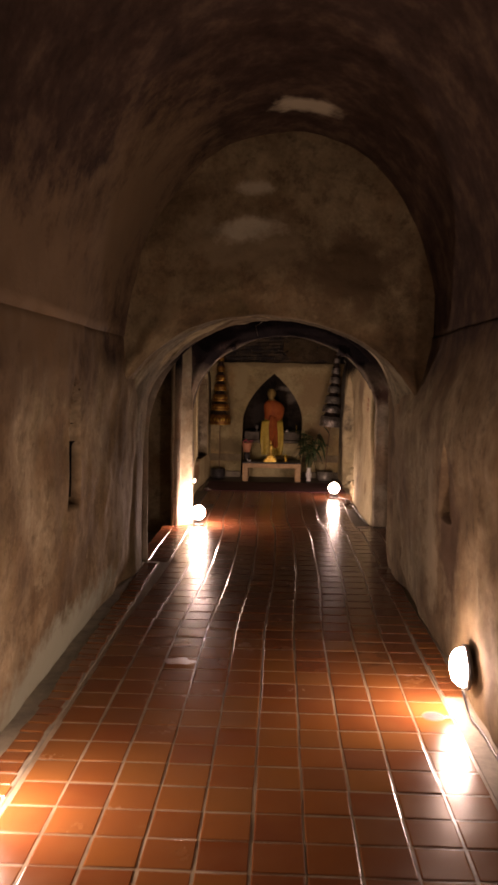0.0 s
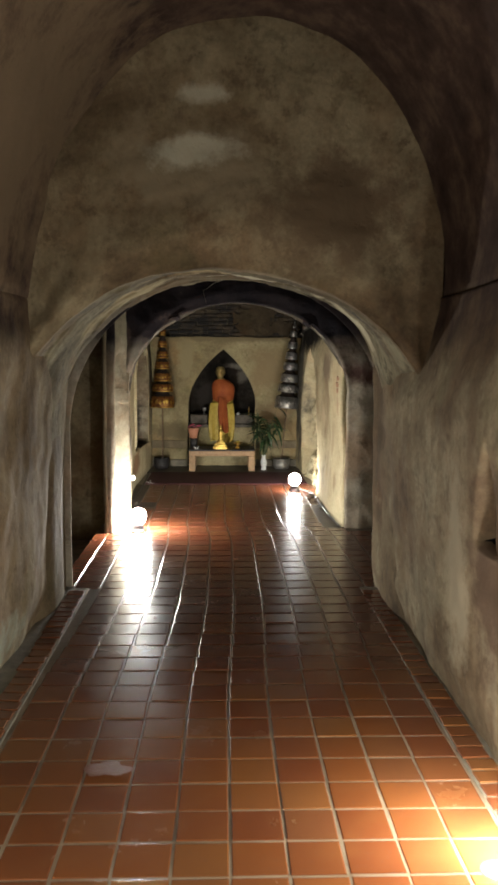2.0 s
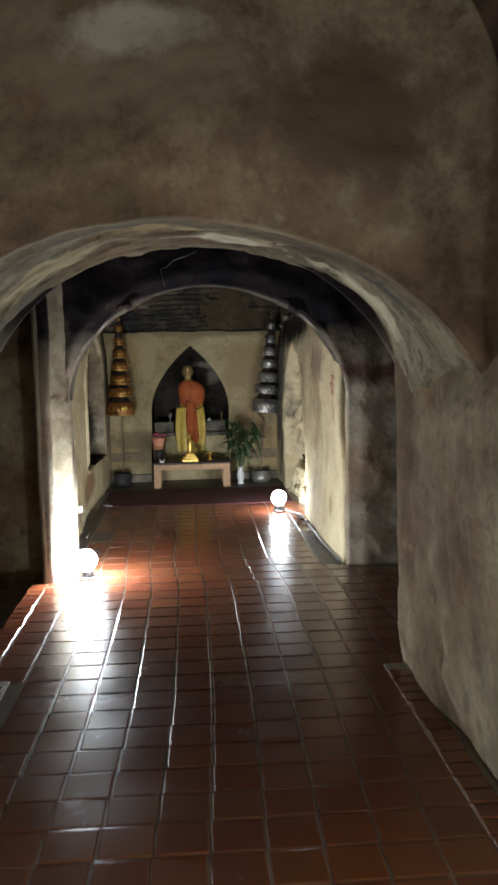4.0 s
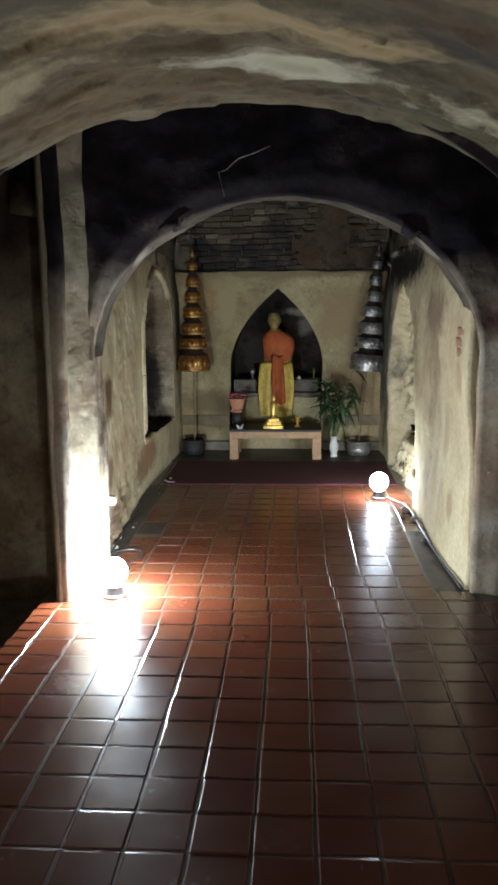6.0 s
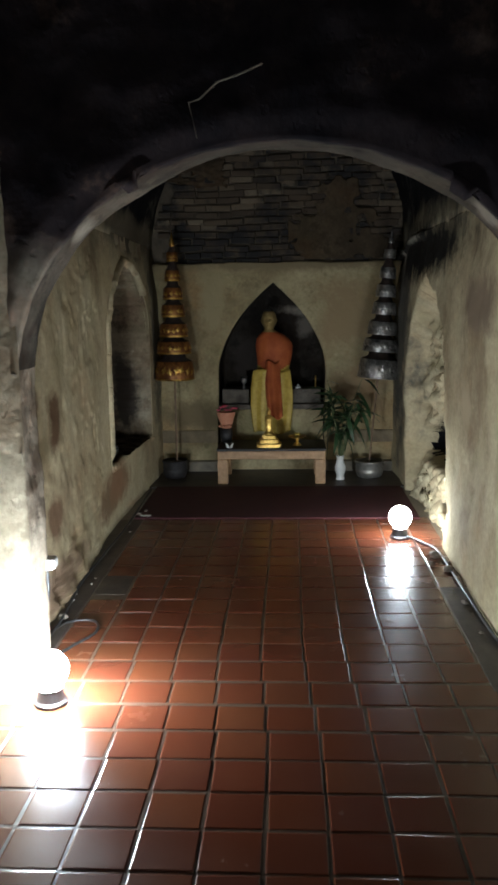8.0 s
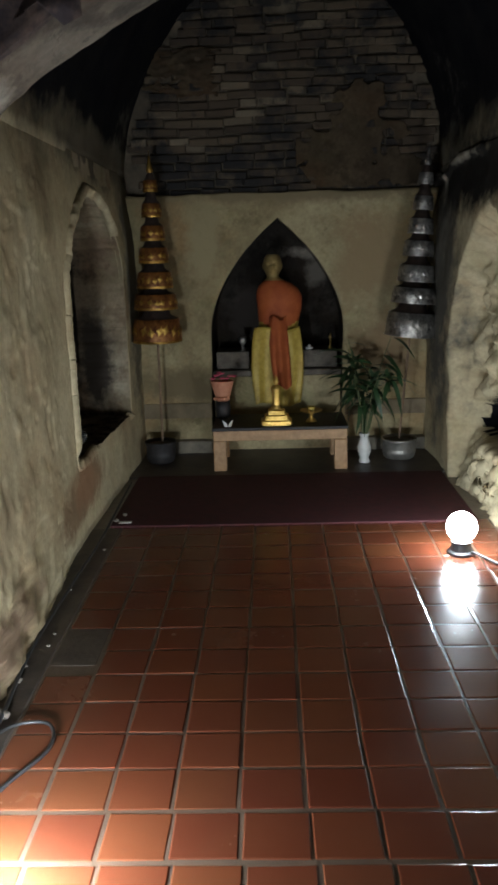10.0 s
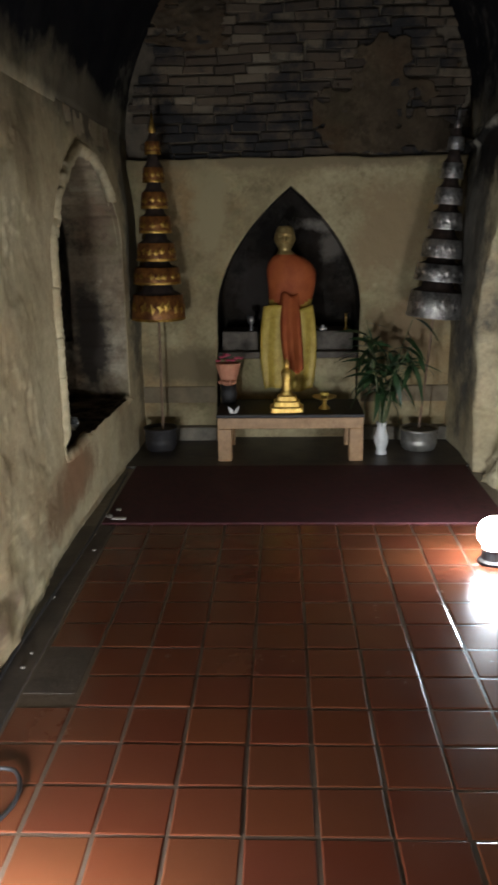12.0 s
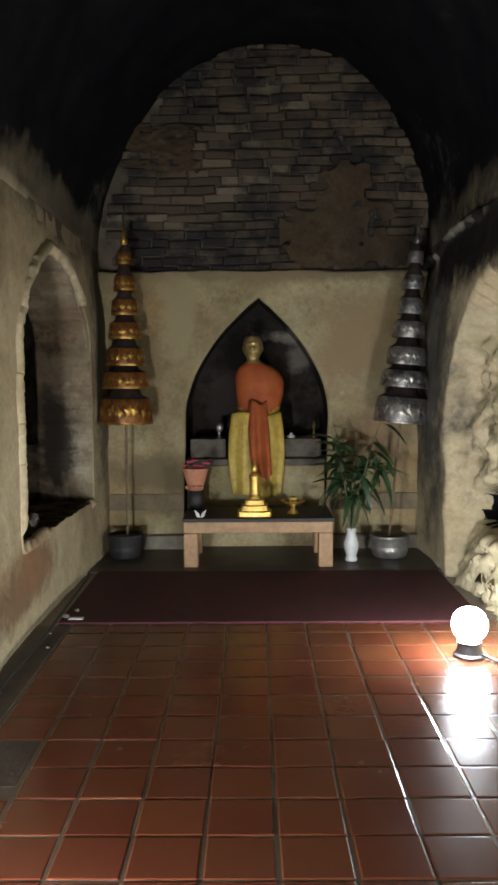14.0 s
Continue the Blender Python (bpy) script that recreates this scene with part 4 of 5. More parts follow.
for x0, x1 in ((-0.48, -0.24), (0.12, 0.40)):
    tagged(part("stone_block", box_bm(x0, 13.56, 0.60, x1, 13.84, 0.73, 0.015), M_STONE), "worn grey stone block standing on the niche pedestal", "stone", "blocks beside the statue")

CRACK = [(-0.17, 2.02), (-0.195, 2.13), (-0.16, 2.14), (-0.10, 2.19), (-0.02, 2.215), (0.05, 2.245)]
tagged(part("wall_crack", tube_bm([(x, 9.145 + 0.012 * noise.noise(Vector((x * 9, z, 2))), z) for x, z in CRACK], 0.0028, 6), M_CEMENT), kind="structure")


RED_BRICK = brick_mesh(0.092, 0.049, 0.05, 2.2)
RED_BRICK.materials.clear()
RED_BRICK.materials.append(simple("bare_red_brick", (0.22, 0.11, 0.06), (0.34, 0.19, 0.11), 0.9, 0, 14, 0.5, 3))


def ring_of_bricks(x, face, y0, z0, rows, cols, parent_name):
    """A few bare bricks where the plaster has fallen off."""
    g = tagged(part(parent_name, box_bm(x + 0.004, y0 - 0.02, z0 - 0.03, x + 0.02, y0 + cols * 0.1, z0 + rows * 0.057, 0.006), M_CEMENT), kind="structure")
    for r_ in range(rows):
        for c_ in range(cols):
            ob = new("brick", RED_BRICK)
            ob.parent = g
            ob.matrix_basis = pose(x + 0.022, y0 + 0.05 + (c_ + 0.4 * (r_ % 2)) * 0.1, z0 + r_ * 0.057, 0, 0, 90 * face)


ring_of_bricks(1.082, -1, 9.45, 1.24, 3, 2, "wall_bare_patch_right")

# ---------------------------------------------------------------- parasols
TIERS = [(0.84, 0.166, 0.150), (1.06, 0.146, 0.095), (1.20, 0.120, 0.10), (1.365, 0.100, 0.092), (1.51, 0.082, 0.088), (1.66, 0.066, 0.08), (1.82, 0.048, 0.066)]


def parasol(x, y, band, motif, skirt, label, group, lean):
    e = empty("tiered_parasol", x, y, 0, label, "parasol", group)
    e.matrix_basis = pose(x, y, 0.02, 0, lean, 0)
    part("pole", tube_bm([(0, 0, 0.05), (0, 0, 1.0), (0, 0, 2.0)], 0.008, 8), M_BRICK, e)
    part("finial", lathe_bm([(0.012, 1.93), (0.024, 1.95), (0.014, 1.985), (0.007, 2.03), (0, 2.08)], 12), motif, e, "", True)
    for i, (z, r, h) in enumerate(TIERS):
        nxt = TIERS[i + 1] if i + 1 < len(TIERS) else (1.94, 0.02, 0)
        tier = part("tier", lathe_bm([(r * 0.93, z + 0.004), (r, z), (r * 1.01, z + 0.012), (r * 0.94, z + h), (r * 0.90, z + h + 0.004)], 28), band, e, "", True)
        part("canopy", lathe_bm([(r * 0.92, z + h), (r * 0.6, z + h + 0.4 * (nxt[0] - z - h)), (nxt[1] * 0.55, nxt[0] + 0.01), (0.008, nxt[0] + 0.012)], 24), skirt, tier, "dark cloth canopy", True)
        part("hem", lathe_bm([(r * 1.005, z - 0.004), (r * 1.035, z + 0.003), (r * 1.015, z + 0.012)], 28), motif, tier, "shiny hem", True)
        n = 9 if i < 3 else 6
        hh, ww = h * 0.27, math.pi * r / (n * 2) * 0.95
        bm = bmesh.new()
        ring = [bm.verts.new((0, ww * (1 if j % 2 == 0 else 0.55) * math.cos(math.pi * j / 4), hh * (1 if j % 2 == 0 else 0.55) * math.sin(math.pi * j / 4))) for j in range(8)]
        c = bm.verts.new((0.03 * r, 0, 0))
        for j in range(8):
            bm.faces.new((ring[j], ring[(j + 1) % 8], c))
        first = part("motif", bm, motif, tier, "stamped foil flower")
        for k in range(n * 2):
            a = 2 * math.pi * (k + rnd.uniform(-0.25, 0.25)) / (n * 2)
            ob = first if k == 0 else new("motif", first.data)
            ob.parent = tier
            ob.matrix_basis = pose(r * 0.985 * math.cos(a), r * 0.985 * math.sin(a), z + h * rnd.uniform(0.42, 0.58), rnd.uniform(-25, 25), 0, math.degrees(a))
    return e


parasol(-0.855, 13.20, M_PARA_O, M_GILT, M_PARA_D, "tall seven-tier orange and gold ceremonial parasol in a pot", "tiered parasols", 0.3)
parasol(0.79, 13.20, M_SILVER, M_SILVER, M_PARA_D, "tall seven-tier silver ceremonial parasol in a metal pot", "tiered parasols", 5.0)


def pot(x, y, material, fill, r, h, label):
    e = empty("parasol_pot", x, y, 0, label, "pot", "parasol pots")
    e.matrix_basis = pose(x, y, 0.010)
    part("bowl", lathe_bm([(0, 0), (r * 0.8, 0), (r * 0.90, h * 0.08), (r * 0.98, h * 0.3), (r * 1.0, h * 0.42), (r * 0.97, h * 0.46), (r * 0.97, h * 0.56), (r * 1.0, h * 0.60), (r * 0.94, h * 0.8), (r * 1.06, h * 0.9), (r * 1.06, h), (r * 0.98, h), (r * 0.95, h * 0.85)], 28), material, e, "", True)
    part("filling", lathe_bm([(r * 0.96, h * 0.86), (r * 0.5, h * 0.9), (0, h * 0.92)], 20), fill, e, "dark sand filling")


M_POT = simple("tarnished_metal", (0.22, 0.21, 0.19), (0.42, 0.40, 0.36), 0.42, 0.7, 10, 0.2)
pot(-0.87, 13.20, M_BLACK, M_BLACK, 0.105, 0.15, "dark grey stone pot holding the gold parasol pole")
pot(0.80, 13.19, M_POT, M_BLACK, 0.118, 0.14, "dull silver metal pot holding the silver parasol pole")

# ---------------------------------------------------------------- altar table
table = empty("altar_table", 0, 0, 0, "low honey-brown wooden altar table with a black top", "table")
TX0, TX1, TY0, TY1 = -0.475, 0.415, 12.90, 13.36
for x in (TX0, TX1 - 0.085):
    for y in (TY0, TY1 - 0.08):
        part("leg", box_bm(x, y, 0.010, x + 0.085, y + 0.08, 0.215, 0.006), M_WOOD, table)
for y in (TY0 + 0.002, TY1 - 0.045):
    part("apron", box_bm(TX0 + 0.001, y, 0.2155, TX1 - 0.001, y + 0.043, 0.283, 0.005), M_WOOD, table)
for x in (TX0 + 0.002, TX1 - 0.045):
    part("side_rail", box_bm(x, TY0 + 0.046, 0.216, x + 0.043, TY1 - 0.046, 0.281, 0.004), M_WOOD, table)
part("tabletop", box_bm(TX0 - 0.006, TY0 - 0.006, 0.2835, TX1 + 0.006, TY1 + 0.006, 0.305, 0.007), M_BLACK, table, "black lacquered top")
TOP = 0.305


# ---------------------------------------------------------------- statues, each one plain mesh
def blobs_mesh(name, pieces, mats):
    """Rounded masses (x, y, z, rx, ry, rz, slot) grown into one mesh."""
    verts, faces, idx = [], [], []
    for x, y, z, rx, ry, rz, slot in pieces:
        nu, nv, b = 20, 12, len(verts)
        for j in range(nv + 1):
            ph = math.pi * j / nv
            for i in range(nu):
                th = 2 * math.pi * i / nu
                p = Vector((math.sin(ph) * math.cos(th), math.sin(ph) * math.sin(th), math.cos(ph)))
                f = 1 + 0.05 * noise.noise(p * 2.5 + Vector((x * 9, y, z * 9)))
                verts.append((x + rx * p.x * f, y + ry * p.y * f, z + rz * p.z * f))
        for j in range(nv):
            for i in range(nu):
                faces.append((b + j * nu + i, b + j * nu + (i + 1) % nu, b + (j + 1) * nu + (i + 1) % nu, b + (j + 1) * nu + i))
                idx.append(slot)
    return mesh_of(name, verts, faces, None, True, mats, idx)


M_FACE = simple("gold_paint", (0.42, 0.30, 0.11), (0.62, 0.47, 0.19), 0.36, 0.7, 25, 0.2)
M_HAIR = simple("dark_hair_paint", (0.012, 0.010, 0.008), (0.03, 0.025, 0.018), 0.5, 0.2, 50, 0.4)
SX, SY = -0.055, 13.60
BODY = [(0.60, 0.0, 0.165, 0.150), (0.70, 0.01, 0.160, 0.140), (0.80, 0.02, 0.145, 0.120), (0.88, 0.03, 0.138, 0.110), (0.95, 0.035, 0.146, 0.105), (1.05, 0.044, 0.160, 0.104), (1.12, 0.044, 0.164, 0.100), (1.17, 0.034, 0.146, 0.088), (1.21, 0.020, 0.110, 0.070), (1.238, 0.006, 0.060, 0.050), (1.258, 0.0, 0.041, 0.042),
        (1.274, 0.0, 0.044, 0.048), (1.290, 0.0, 0.052, 0.060), (1.315, 0.0, 0.059, 0.067), (1.345, 0.0, 0.063, 0.071), (1.375, 0.0, 0.062, 0.068), (1.402, 0.0, 0.052, 0.057), (1.418, 0.0, 0.036, 0.040), (1.436, 0.0, 0.030, 0.031), (1.452, 0.0, 0.016, 0.017), (1.464, 0.0, 0.004, 0.004)]


def body_ring(z):
    for p, q in zip(BODY, BODY[1:]):
        if z <= q[0]:
            t = (z - p[0]) / (q[0] - p[0])
            return [a + (b - a) * t for a, b in zip(p[1:], q[1:])]
    return BODY[-1][1:]


def bell(x, w):
    return math.exp(-(x / w) ** 2)


def statue_mesh():
    """A robed figure as one skin, from its wrapped legs up to the crown."""
    seg, rings, verts, faces, idx = 60, 120, [], [], []
    zs = [0.60 + 0.62 * j / 40 for j in range(40)] + [1.22 + 0.243 * j / (rings - 41) for j in range(rings - 40)]
    for z in zs:
        cx, rx, ry = body_ring(z)
        for k in range(seg):
            a = 2 * math.pi * k / seg
            c, s_ = math.cos(a), math.sin(a)
            f = 1.0
            if z < 0.9:
                f += 0.03 * math.sin(9 * a + z * 20)
            elif z < 1.2:
                f += 0.018 * math.sin(16 * (z - 0.5 * c)) + 0.012 * noise.noise(Vector((3 * c, 3 * s_, z * 9)))
            x, y = cx + rx * c * f, ry * s_ * f
            if s_ < -0.3:
                y -= 0.016 * bell(x, 0.008) * smooth01(1.355, 1.325, z) * smooth01(1.312, 1.320, z)
                y += 0.010 * (bell(x - 0.024, 0.012) + bell(x + 0.024, 0.012)) * bell(z - 1.345, 0.009)
                y -= 0.006 * bell(x, 0.03) * bell(z - 1.366, 0.006)
                y -= 0.007 * bell(x, 0.017) * bell(z - 1.302, 0.005)
                y += 0.005 * bell(x, 0.018) * bell(z - 1.311, 0.003)
            if abs(s_) < 0.3:
                x += (0.010 if c > 0 else -0.010) * bell(z - 1.328, 0.028)
            if z > 1.38:
                y += 0.003 * math.sin(14 * a) * math.sin(z * 420)
            verts.append((SX + x, SY + y, z))
    for j in range(rings - 1):
        for k in range(seg):
            faces.append((j * seg + k, j * seg + (k + 1) % seg, (j + 1) * seg + (k + 1) % seg, (j + 1) * seg + k))
            p = verts[j * seg + k]
            x, z = p[0] - SX, p[2]
            if z < 0.93 - 0.5 * bell(x - 0.03, 0.06) * 0.3:
                idx.append(2)
            elif z < 1.232:
                idx.append(1)
            else:
                idx.append(3 if z > 1.413 or (p[1] - SY > 0.0 and z > 1.29) else 0)
    faces += [tuple(range(seg))[::-1], tuple(len(verts) - seg + k for k in range(seg))]
    idx += [2, 3]
    return mesh_of("statue", verts, faces, None, True, [M_FACE, M_ORANGE, M_GOLDCLOTH, M_HAIR], idx)


statue = tagged(new("statue", statue_mesh()), "gilded statue wearing an orange and yellow robe in the niche", "statue")


def drape(name, x0, x1, z0, z1, y0, y1, material, folds, label, cat, sway=0.0):
    """A hanging cloth with folds: a thin sheet with thickness."""
    nu, nv = 36, 24
    v, f = [], []
    for j in range(nv + 1):
        t = j / nv
        for i in range(nu + 1):
            s = i / nu
            w = 0.80 + 0.20 * math.sin(t * math.pi * 0.8 + 0.35)
            x = (x0 + x1) / 2 + (s - 0.5) * (x1 - x0) * w + sway * t * t
            y = y0 + (y1 - y0) * t - (0.009 * math.sin(s * folds * math.pi * 2 + 2 * t) + 0.012 * noise.noise(Vector((s * 5, t * 1.3, x0 * 9)))) * (0.3 + 0.7 * t) + 0.05 * (2 * s - 1) ** 2
            z = z1 + (z0 - z1) * t + 0.015 * math.sin(s * 7)
            v.append((x, y, z))
    for j in range(nv):
        for i in range(nu):
            a = j * (nu + 1) + i
            f.append((a, a + 1, a + nu + 2, a + nu + 1))
    ob = new(name, mesh_of(name, v, f, material))
    so = ob.modifiers.new("thickness", "SOLIDIFY")
    so.thickness = 0.005
    return tagged(ob, label, cat)


drape("altar_cloth", SX - 0.165, SX + 0.205, 0.36, 0.90, 13.455, 13.395, M_GOLDCLOTH, 4, "yellow satin cloth hanging in folds below the statue", "cloth")
drape("robe_sash", SX - 0.035, SX + 0.095, 0.50, 0.98, 13.455, 13.30, M_ORANGE, 2, "long orange sash hanging down from the statue's robe", "cloth", 0.03)

FIGURE = [(0.0, 0.105, 6), (0.028, 0.103, 6), (0.034, 0.086, 6), (0.062, 0.080, 6), (0.068, 0.064, 6), (0.094, 0.058, 6), (0.10, 0.042, 4), (0.118, 0.036, 2), (0.128, 0.028, 2), (0.17, 0.026, 2), (0.21, 0.030, 2), (0.238, 0.037, 2), (0.256, 0.028, 2), (0.264, 0.012, 2), (0.272, 0.016, 2), (0.290, 0.018, 2), (0.304, 0.013, 2), (0.318, 0.006, 2), (0.33, 0.001, 2)]


def figurine_mesh():
    """A slim standing figure on a stepped square foot, as one skin."""
    seg, verts, faces = 24, [], []
    for z, r, p in FIGURE:
        for k in range(seg):
            a = 2 * math.pi * k / seg
            c, s_ = math.cos(a), math.sin(a)
            q = (abs(c) ** p + abs(s_) ** p) ** (-1 / p)
            verts.append((r * c * q, 0.8 * r * s_ * q, z))
    for j in range(len(FIGURE) - 1):
        for k in range(seg):
            faces.append((j * seg + k, j * seg + (k + 1) % seg, (j + 1) * seg + (k + 1) % seg, (j + 1) * seg + k))
    faces.append(tuple(range(seg))[::-1])
    return mesh_of("figurine", verts, faces, M_GOLD, False)


figure = new("figurine", figurine_mesh())
figure.matrix_basis = pose(-0.05, 13.02, TOP)
tagged(figure, "small shiny gold figurine on a stepped foot on the altar table", "statue")


def offering_tray(x, y):
    e = empty("offering_tray", x, y, 0, "gold footed offering tray with a yellow cup", "tray")
    e.matrix_basis = pose(x, y, TOP)
    part("foot", lathe_bm([(0, 0), (0.036, 0), (0.034, 0.008), (0.014, 0.03), (0.014, 0.05), (0.03, 0.062), (0, 0.062)], 20), M_GOLD, e, "", True)
    part("dish", lathe_bm([(0, 0.062), (0.05, 0.064), (0.075, 0.078), (0.077, 0.082), (0.05, 0.07), (0, 0.068)], 28), M_GOLD, e, "", True)
    part("cup", lathe_bm([(0, 0.069), (0.02, 0.069), (0.026, 0.09), (0.024, 0.105), (0, 0.10)], 16), M_GOLDCLOTH, e, "yellow cup", True)


offering_tray(0.185, 13.06)


def glass_mat():
    m, nt, b = mat("clear_glass", 0.05)
    b.inputs["Transmission Weight"].default_value = 0.85
    b.inputs["Base Color"].default_value = (0.9, 0.92, 0.92, 1)
    return m


M_GLASS = glass_mat()
# White folded V stands in for highlights on two small glasses.
ornament = empty("glass_glints", 0, 0, 0, "small white V shape standing in for glints on altar table glasses", "ornament")
ornament.matrix_basis = pose(-0.375, 12.93, TOP)
for side in (-1, 1):
    bm = bmesh.new()
    w = [bm.verts.new(p) for p in ((0, 0, 0.001), (side * 0.022, -0.008, 0.006), (side * 0.036, 0.0, 0.050), (side * 0.020, 0.006, 0.036), (side * 0.006, 0.004, 0.022))]
    bm.faces.new(w if side > 0 else w[::-1])
    ob = part("wing", bm, M_WHITE, ornament)
    so = ob.modifiers.new("thickness", "SOLIDIFY")
    so.thickness = 0.002
tagged(part("silver_cup", lathe_bm([(0, 0), (0.022, 0), (0.012, 0.012), (0.010, 0.04), (0.026, 0.06), (0.030, 0.10), (0.027, 0.10), (0.022, 0.064), (0, 0.055)], 20, (1, 1), (-0.285, 13.62, 0.73)), M_SILVER, None, "", True), "small footed silver cup on a stone block beside the statue", "cup")


def bouquet(x, y):
    e = empty("bouquet", x, y, 0, "pink flower bouquet wrapped in salmon paper", "flowers")
    e.matrix_basis = pose(x, y, TOP)
    part("pot", lathe_bm([(0, 0), (0.045, 0), (0.055, 0.06), (0.05, 0.12), (0.04, 0.12), (0, 0.11)], 18), M_BLACK, e, "dark pot", True)
    part("wrapping", lathe_bm([(0.03, 0.10), (0.05, 0.16), (0.075, 0.26), (0.07, 0.26), (0.0, 0.2)], 14, (1.1, 0.8)), M_WRAP, e, "salmon paper")
    for k in range(9):
        a, rr = k * 2.4, 0.016 * math.sqrt(k) * 1.4
        bm = bmesh.new()
        for j in range(7):
            b = 2 * math.pi * j / 7
            c0, d = Vector((rr * math.cos(a) * 1.4, rr * math.sin(a) - 0.01, 0.285 + 0.02 * math.cos(k))), Vector((math.cos(b), math.sin(b), 0.5)).normalized()
            s = d.cross(Vector((0, 0, 1))).normalized()
            q = [bm.verts.new(c0), bm.verts.new(c0 + d * 0.014 + s * 0.009), bm.verts.new(c0 + d * 0.026 + Vector((0, 0, 0.004))), bm.verts.new(c0 + d * 0.014 - s * 0.009)]
            bm.faces.new(q)
        part("flower", bm, M_PINK, e)
    for k in range(4):
        part("bud", lathe_bm([(0, 0), (0.012, 0.008), (0.014, 0.02), (0, 0.03)], 10, (1, 1), (-0.05 + 0.03 * k, -0.055, 0.13)), M_WRAP, e, "pale bud", True)


bouquet(-0.425, 13.26)
tagged(part("candle_dish", lathe_bm([(0, 0), (0.02, 0), (0.03, 0.014), (0.026, 0.016), (0.012, 0.02), (0.01, 0.035), (0, 0.036)], 16, (1, 1), (0.20, 13.60, 0.73)), M_WHITE, None, "", True), "small white candle dish on a stone block", "candle")
tagged(part("candle_stick", lathe_bm([(0, 0), (0.016, 0), (0.006, 0.02), (0.006, 0.07), (0.012, 0.08), (0.007, 0.085), (0.006, 0.11), (0, 0.112)], 12, (1, 1), (0.355, 13.62, 0.73)), M_GOLD, None, "", True), "small brass candlestick on a stone block", "candlestick")


# ---------------------------------------------------------------- bamboo in the vase
plant = empty("potted_bamboo", 0, 0, 0, "green leafy bamboo stems in a slim white vase", "plant")
plant.matrix_basis = pose(0.545, 13.07, 0.010)
part("vase", lathe_bm([(0, 0), (0.036, 0), (0.038, 0.01), (0.030, 0.03), (0.045, 0.08), (0.046, 0.11), (0.032, 0.15), (0.027, 0.175), (0.036, 0.205), (0.032, 0.205), (0.023, 0.17), (0, 0.16)], 24), M_WHITE, plant, "white porcelain vase", True)


def leaf_mesh(length, width, droop):
    bm = bmesh.new()
    n = 6
    rows = []
    for i in range(n + 1):
        t = i / n
        w = width * math.sin(math.pi * min(0.999, 0.06 + 0.94 * t)) ** 0.8 * (1 - 0.35 * t)
        c = Vector((length * t, 0, -droop * t * t * length))
        rows.append((bm.verts.new(c + Vector((0, w, 0.15 * w))), bm.verts.new(c), bm.verts.new(c + Vector((0, -w, 0.15 * w)))))
    for a, b in zip(rows, rows[1:]):
        bm.faces.new((a[0], a[1], b[1], b[0])), bm.faces.new((a[1], a[2], b[2], b[1]))
    me = bpy.data.meshes.new("leaf")
    bm.to_mesh(me)
    bm.free()
    me.materials.append(M_LEAF)
    me.polygons.foreach_set("use_smooth", [True] * len(me.polygons))
    return me


LEAVES = [leaf_mesh(0.19, 0.021, 0.5), leaf_mesh(0.16, 0.023, 0.25), leaf_mesh(0.22, 0.019, 0.8), leaf_mesh(0.13, 0.018, 0.1)]
for k in range(13):
    a = rnd.uniform(0, 6.28)
    top = Vector((0.17 * math.cos(a) + 0.06, 0.09 * math.sin(a), rnd.uniform(0.58, 0.88)))
    pts = [Vector((0.008 * math.cos(a), 0.008 * math.sin(a), 0.16)), Vector((top.x * 0.25, top.y * 0.25, 0.36)), Vector((top.x * 0.6, top.y * 0.6, 0.36 + (top.z - 0.36) * 0.6)), top]
    part("stem", tube_bm(pts, [0.005, 0.0045, 0.0035, 0.002], 6), M_STEM, plant)
    for j in range(9):
        t = rnd.uniform(0.35, 1.0) ** 0.9
        i = min(2, int(t * 3))
        p = pts[i].lerp(pts[i + 1], t * 3 - i)
        yaw = rnd.uniform(0, 360)
        lf = new("leaf", rnd.choice(LEAVES))
        lf.parent = plant
        lf.matrix_basis = pose(p.x, p.y, p.z, rnd.uniform(-35, 35), rnd.uniform(-35, 55), yaw)
for z, x, yaw, tilt in ((0.62, 0.14, 5, 2), (0.52, -0.05, 160, 12), (0.45, -0.08, 190, 20), (0.36, 0.04, -15, 40)):
    lf = new("leaf", LEAVES[2])
    lf.parent = plant
    lf.matrix_basis = pose(x, -0.02, z, 0, tilt, yaw)


# ---------------------------------------------------------------- cables, boxes, rubble
def cable(pts, label, r=0.006):
    fine = []
    P4 = [Vector(p) for p in pts]
    for i in range(len(P4) - 1):
        p0, p1, p2, p3 = P4[max(i - 1, 0)], P4[i], P4[i + 1], P4[min(i + 2, len(P4) - 1)]
        for k in range(8):
            t = k / 8
            fine.append(tuple(0.5 * ((2 * p1) + (p2 - p0) * t + (2 * p0 - 5 * p1 + 4 * p2 - p3) * t * t + (3 * p1 - p0 - 3 * p2 + p3) * t ** 3)))
    fine.append(tuple(P4[-1]))
    tagged(part("cable", tube_bm(fine, r, 8), M_PLASTIC, None, "", True), label, "cable", "power cables")


cable([(-0.80, 9.20, 0.02), (-0.90, 9.42, 0.012), (-0.84, 9.62, 0.01), (-0.76, 9.80, 0.01), (-0.80, 9.93, 0.012), (-0.92, 9.90, 0.015), (-0.97, 9.72, 0.02), (-0.93, 9.5, 0.06), (-0.885, 9.52, 0.25), (-0.88, 9.53, 0.40)], "looped black power cable on the floor beside the globe lamp")
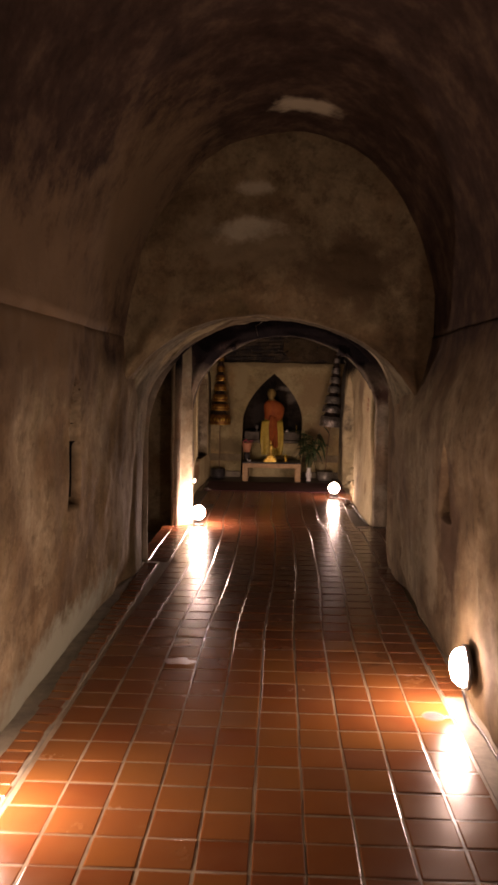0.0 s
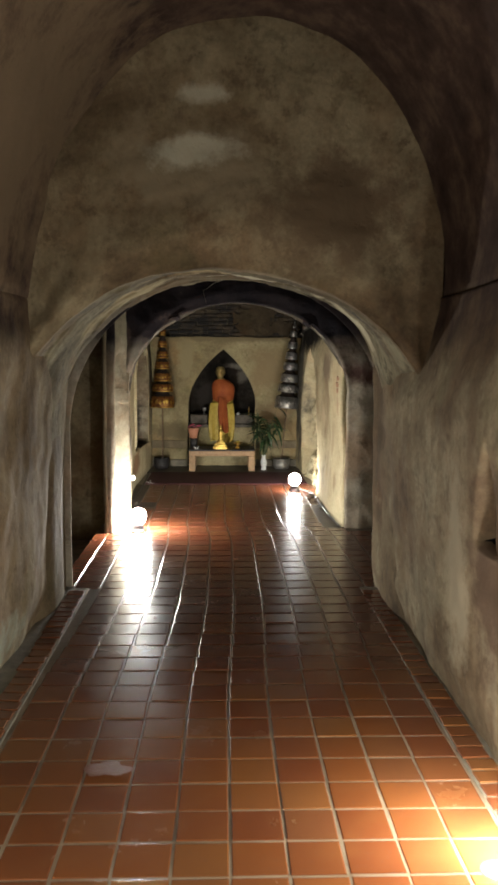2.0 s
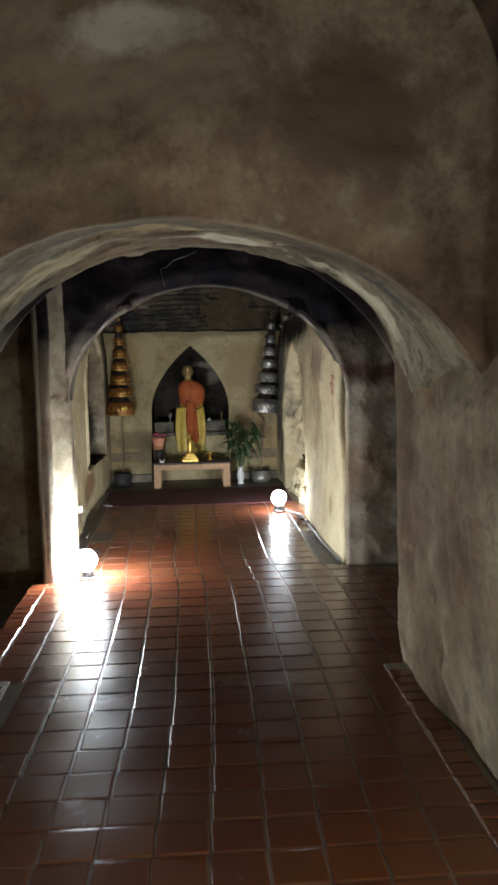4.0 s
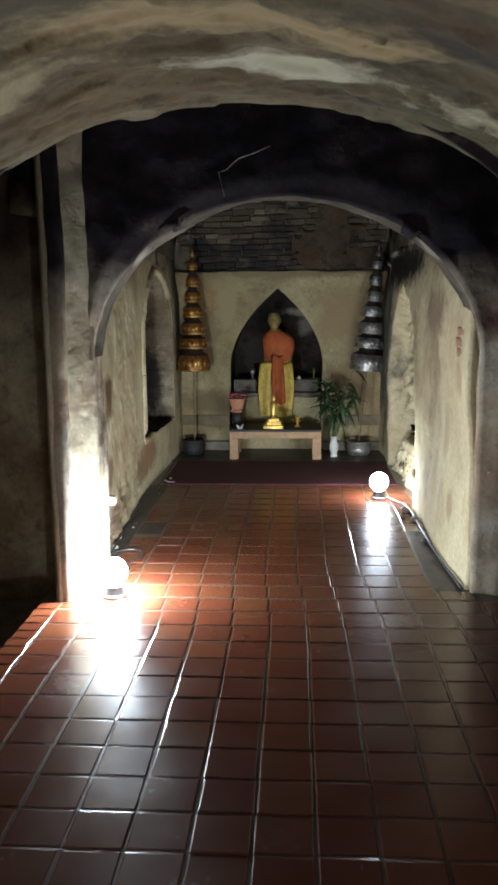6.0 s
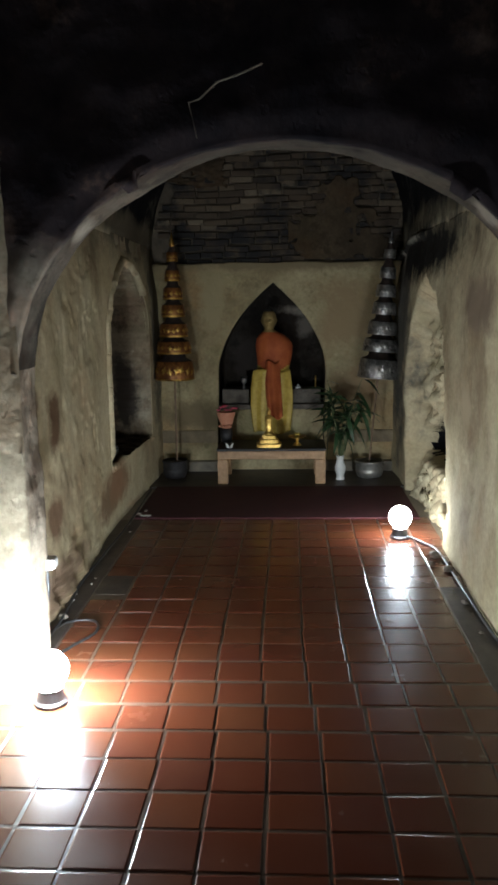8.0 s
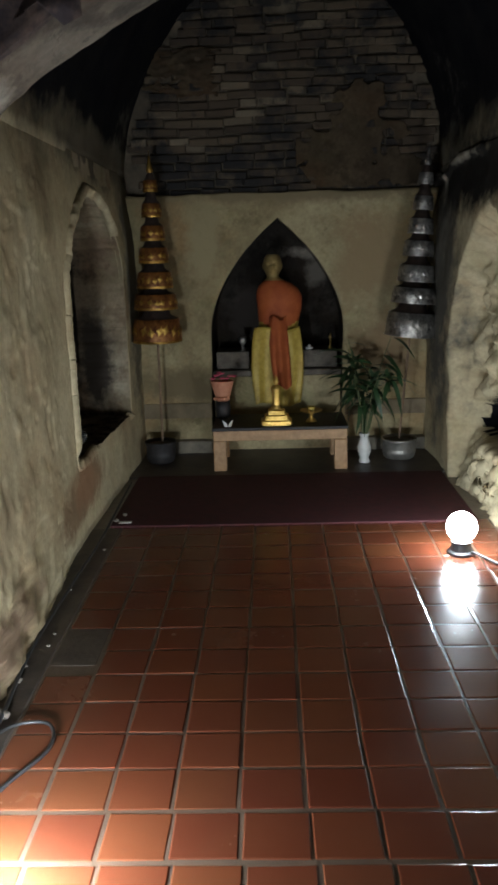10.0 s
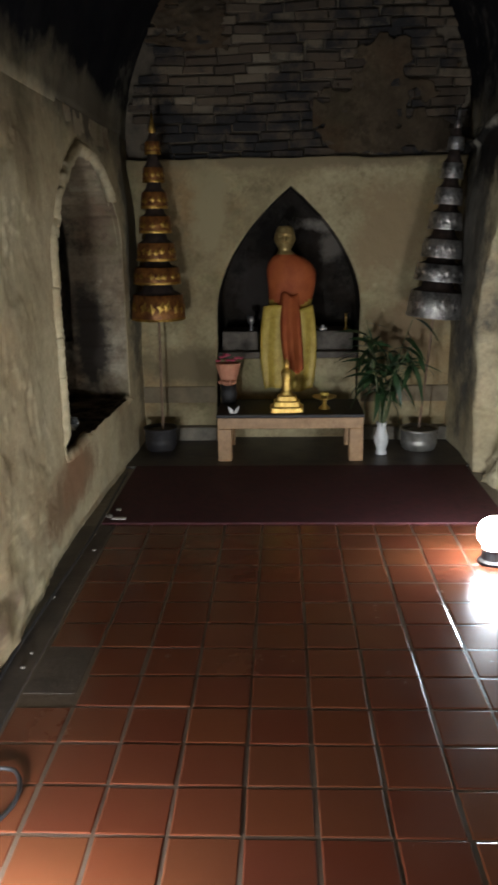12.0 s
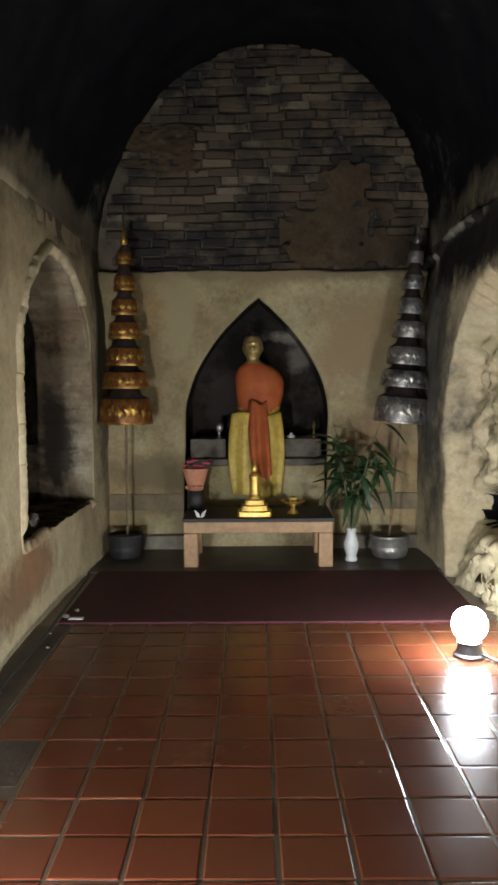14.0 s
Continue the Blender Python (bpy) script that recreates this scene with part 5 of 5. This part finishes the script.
cable([(-0.84, 9.25, 0.03), (-0.945, 9.55, 0.02), (-0.955, 9.95, 0.02), (-0.99, 10.4, 0.02), (-0.985, 11.0, 0.02), (-0.97, 11.6, 0.025), (-0.985, 12.6, 0.03)], "black power cable running along the foot of the wall", 0.008)
cable([(0.86, 11.33, 0.02), (0.94, 11.22, 0.01), (1.0, 11.05, 0.012), (1.01, 10.5, 0.015), (1.02, 9.9, 0.015), (1.05, 9.3, 0.015)], "black power cable along the wall foot behind the lamp", 0.007)
cable([(0.96, 4.34, 0.11), (0.975, 4.30, 0.05), (0.985, 4.22, 0.012), (1.0, 4.0, 0.01), (0.995, 2.8, 0.01)], "dark cable dropping from the wall lamp to the floor", 0.006)

box_e = empty("socket_box", 0, 0, 0, "small white plastic socket box on the plaster pier", "socket")
box_e.matrix_basis = pose(-0.865, 9.52, 0.43)
part("housing", box_bm(-0.02, -0.032, -0.022, 0.022, 0.032, 0.022, 0.004), M_WHITE, box_e)
part("lid", box_bm(0.0225, -0.026, -0.017, 0.027, 0.026, 0.017, 0.002), M_WHITE, box_e)


def stone(x, y, z, r, seed, label):
    bm = bmesh.new()
    bmesh.ops.create_icosphere(bm, subdivisions=2, radius=r)
    for v in bm.verts:
        v.co *= 1 + 0.5 * noise.noise(v.co / r * 1.1 + Vector((seed, 0, 0)))
        v.co.z *= 0.6
    ob = part("stone", bm, M_STONE, None, "", False)
    ob.matrix_basis = pose(x, y, z + r * 0.42)
    tagged(ob, label, "stone", "loose rubble")


for k, (x, y, r) in enumerate(((0.97, 10.95, 0.035), (0.92, 10.80, 0.022), (1.0, 10.70, 0.028), (0.99, 10.2, 0.02), (-0.96, 9.98, 0.025), (-0.98, 10.2, 0.018), (-0.95, 11.9, 0.018), (-0.92, 12.0, 0.014))):
    stone(x, y, 0.004 if y < 11.8 else 0.0108, r, k * 2.3, "small grey lump of fallen plaster on the floor")
tagged(part("paper_scrap", box_bm(-0.93, 11.86, 0.0109, -0.86, 11.89, 0.015, 0.001), M_WHITE), "crumpled white paper scrap on the dark carpet", "litter")
tagged(part("light_bulb", lathe_bm([(0, 0), (0.012, 0), (0.014, 0.02), (0.026, 0.045), (0.028, 0.06), (0.02, 0.08), (0, 0.088)], 16, (1, 1), (-1.16, 12.15, 0.385)), M_GLASS, None, "", True), "clear glass bulb standing on the dark sill", "bulb")

# ---------------------------------------------------------------- many small pieces last
for k in range(22):
    side = rnd.random() < 0.5
    y = rnd.uniform(9.7, 11.7)
    x = rnd.uniform(-1.0, -0.93) if side else rnd.uniform(0.95, 1.03)
    stone(x, y, 0.002, rnd.uniform(0.004, 0.010), k * 1.7 + 40, "small crumb of fallen plaster at the wall foot")
lay_bricks()
lay_floor()
tagged(new("tile_field", mesh_of("tile_field", rest_v, rest_f, M_TILE, False)), kind="stuff").parent = floor
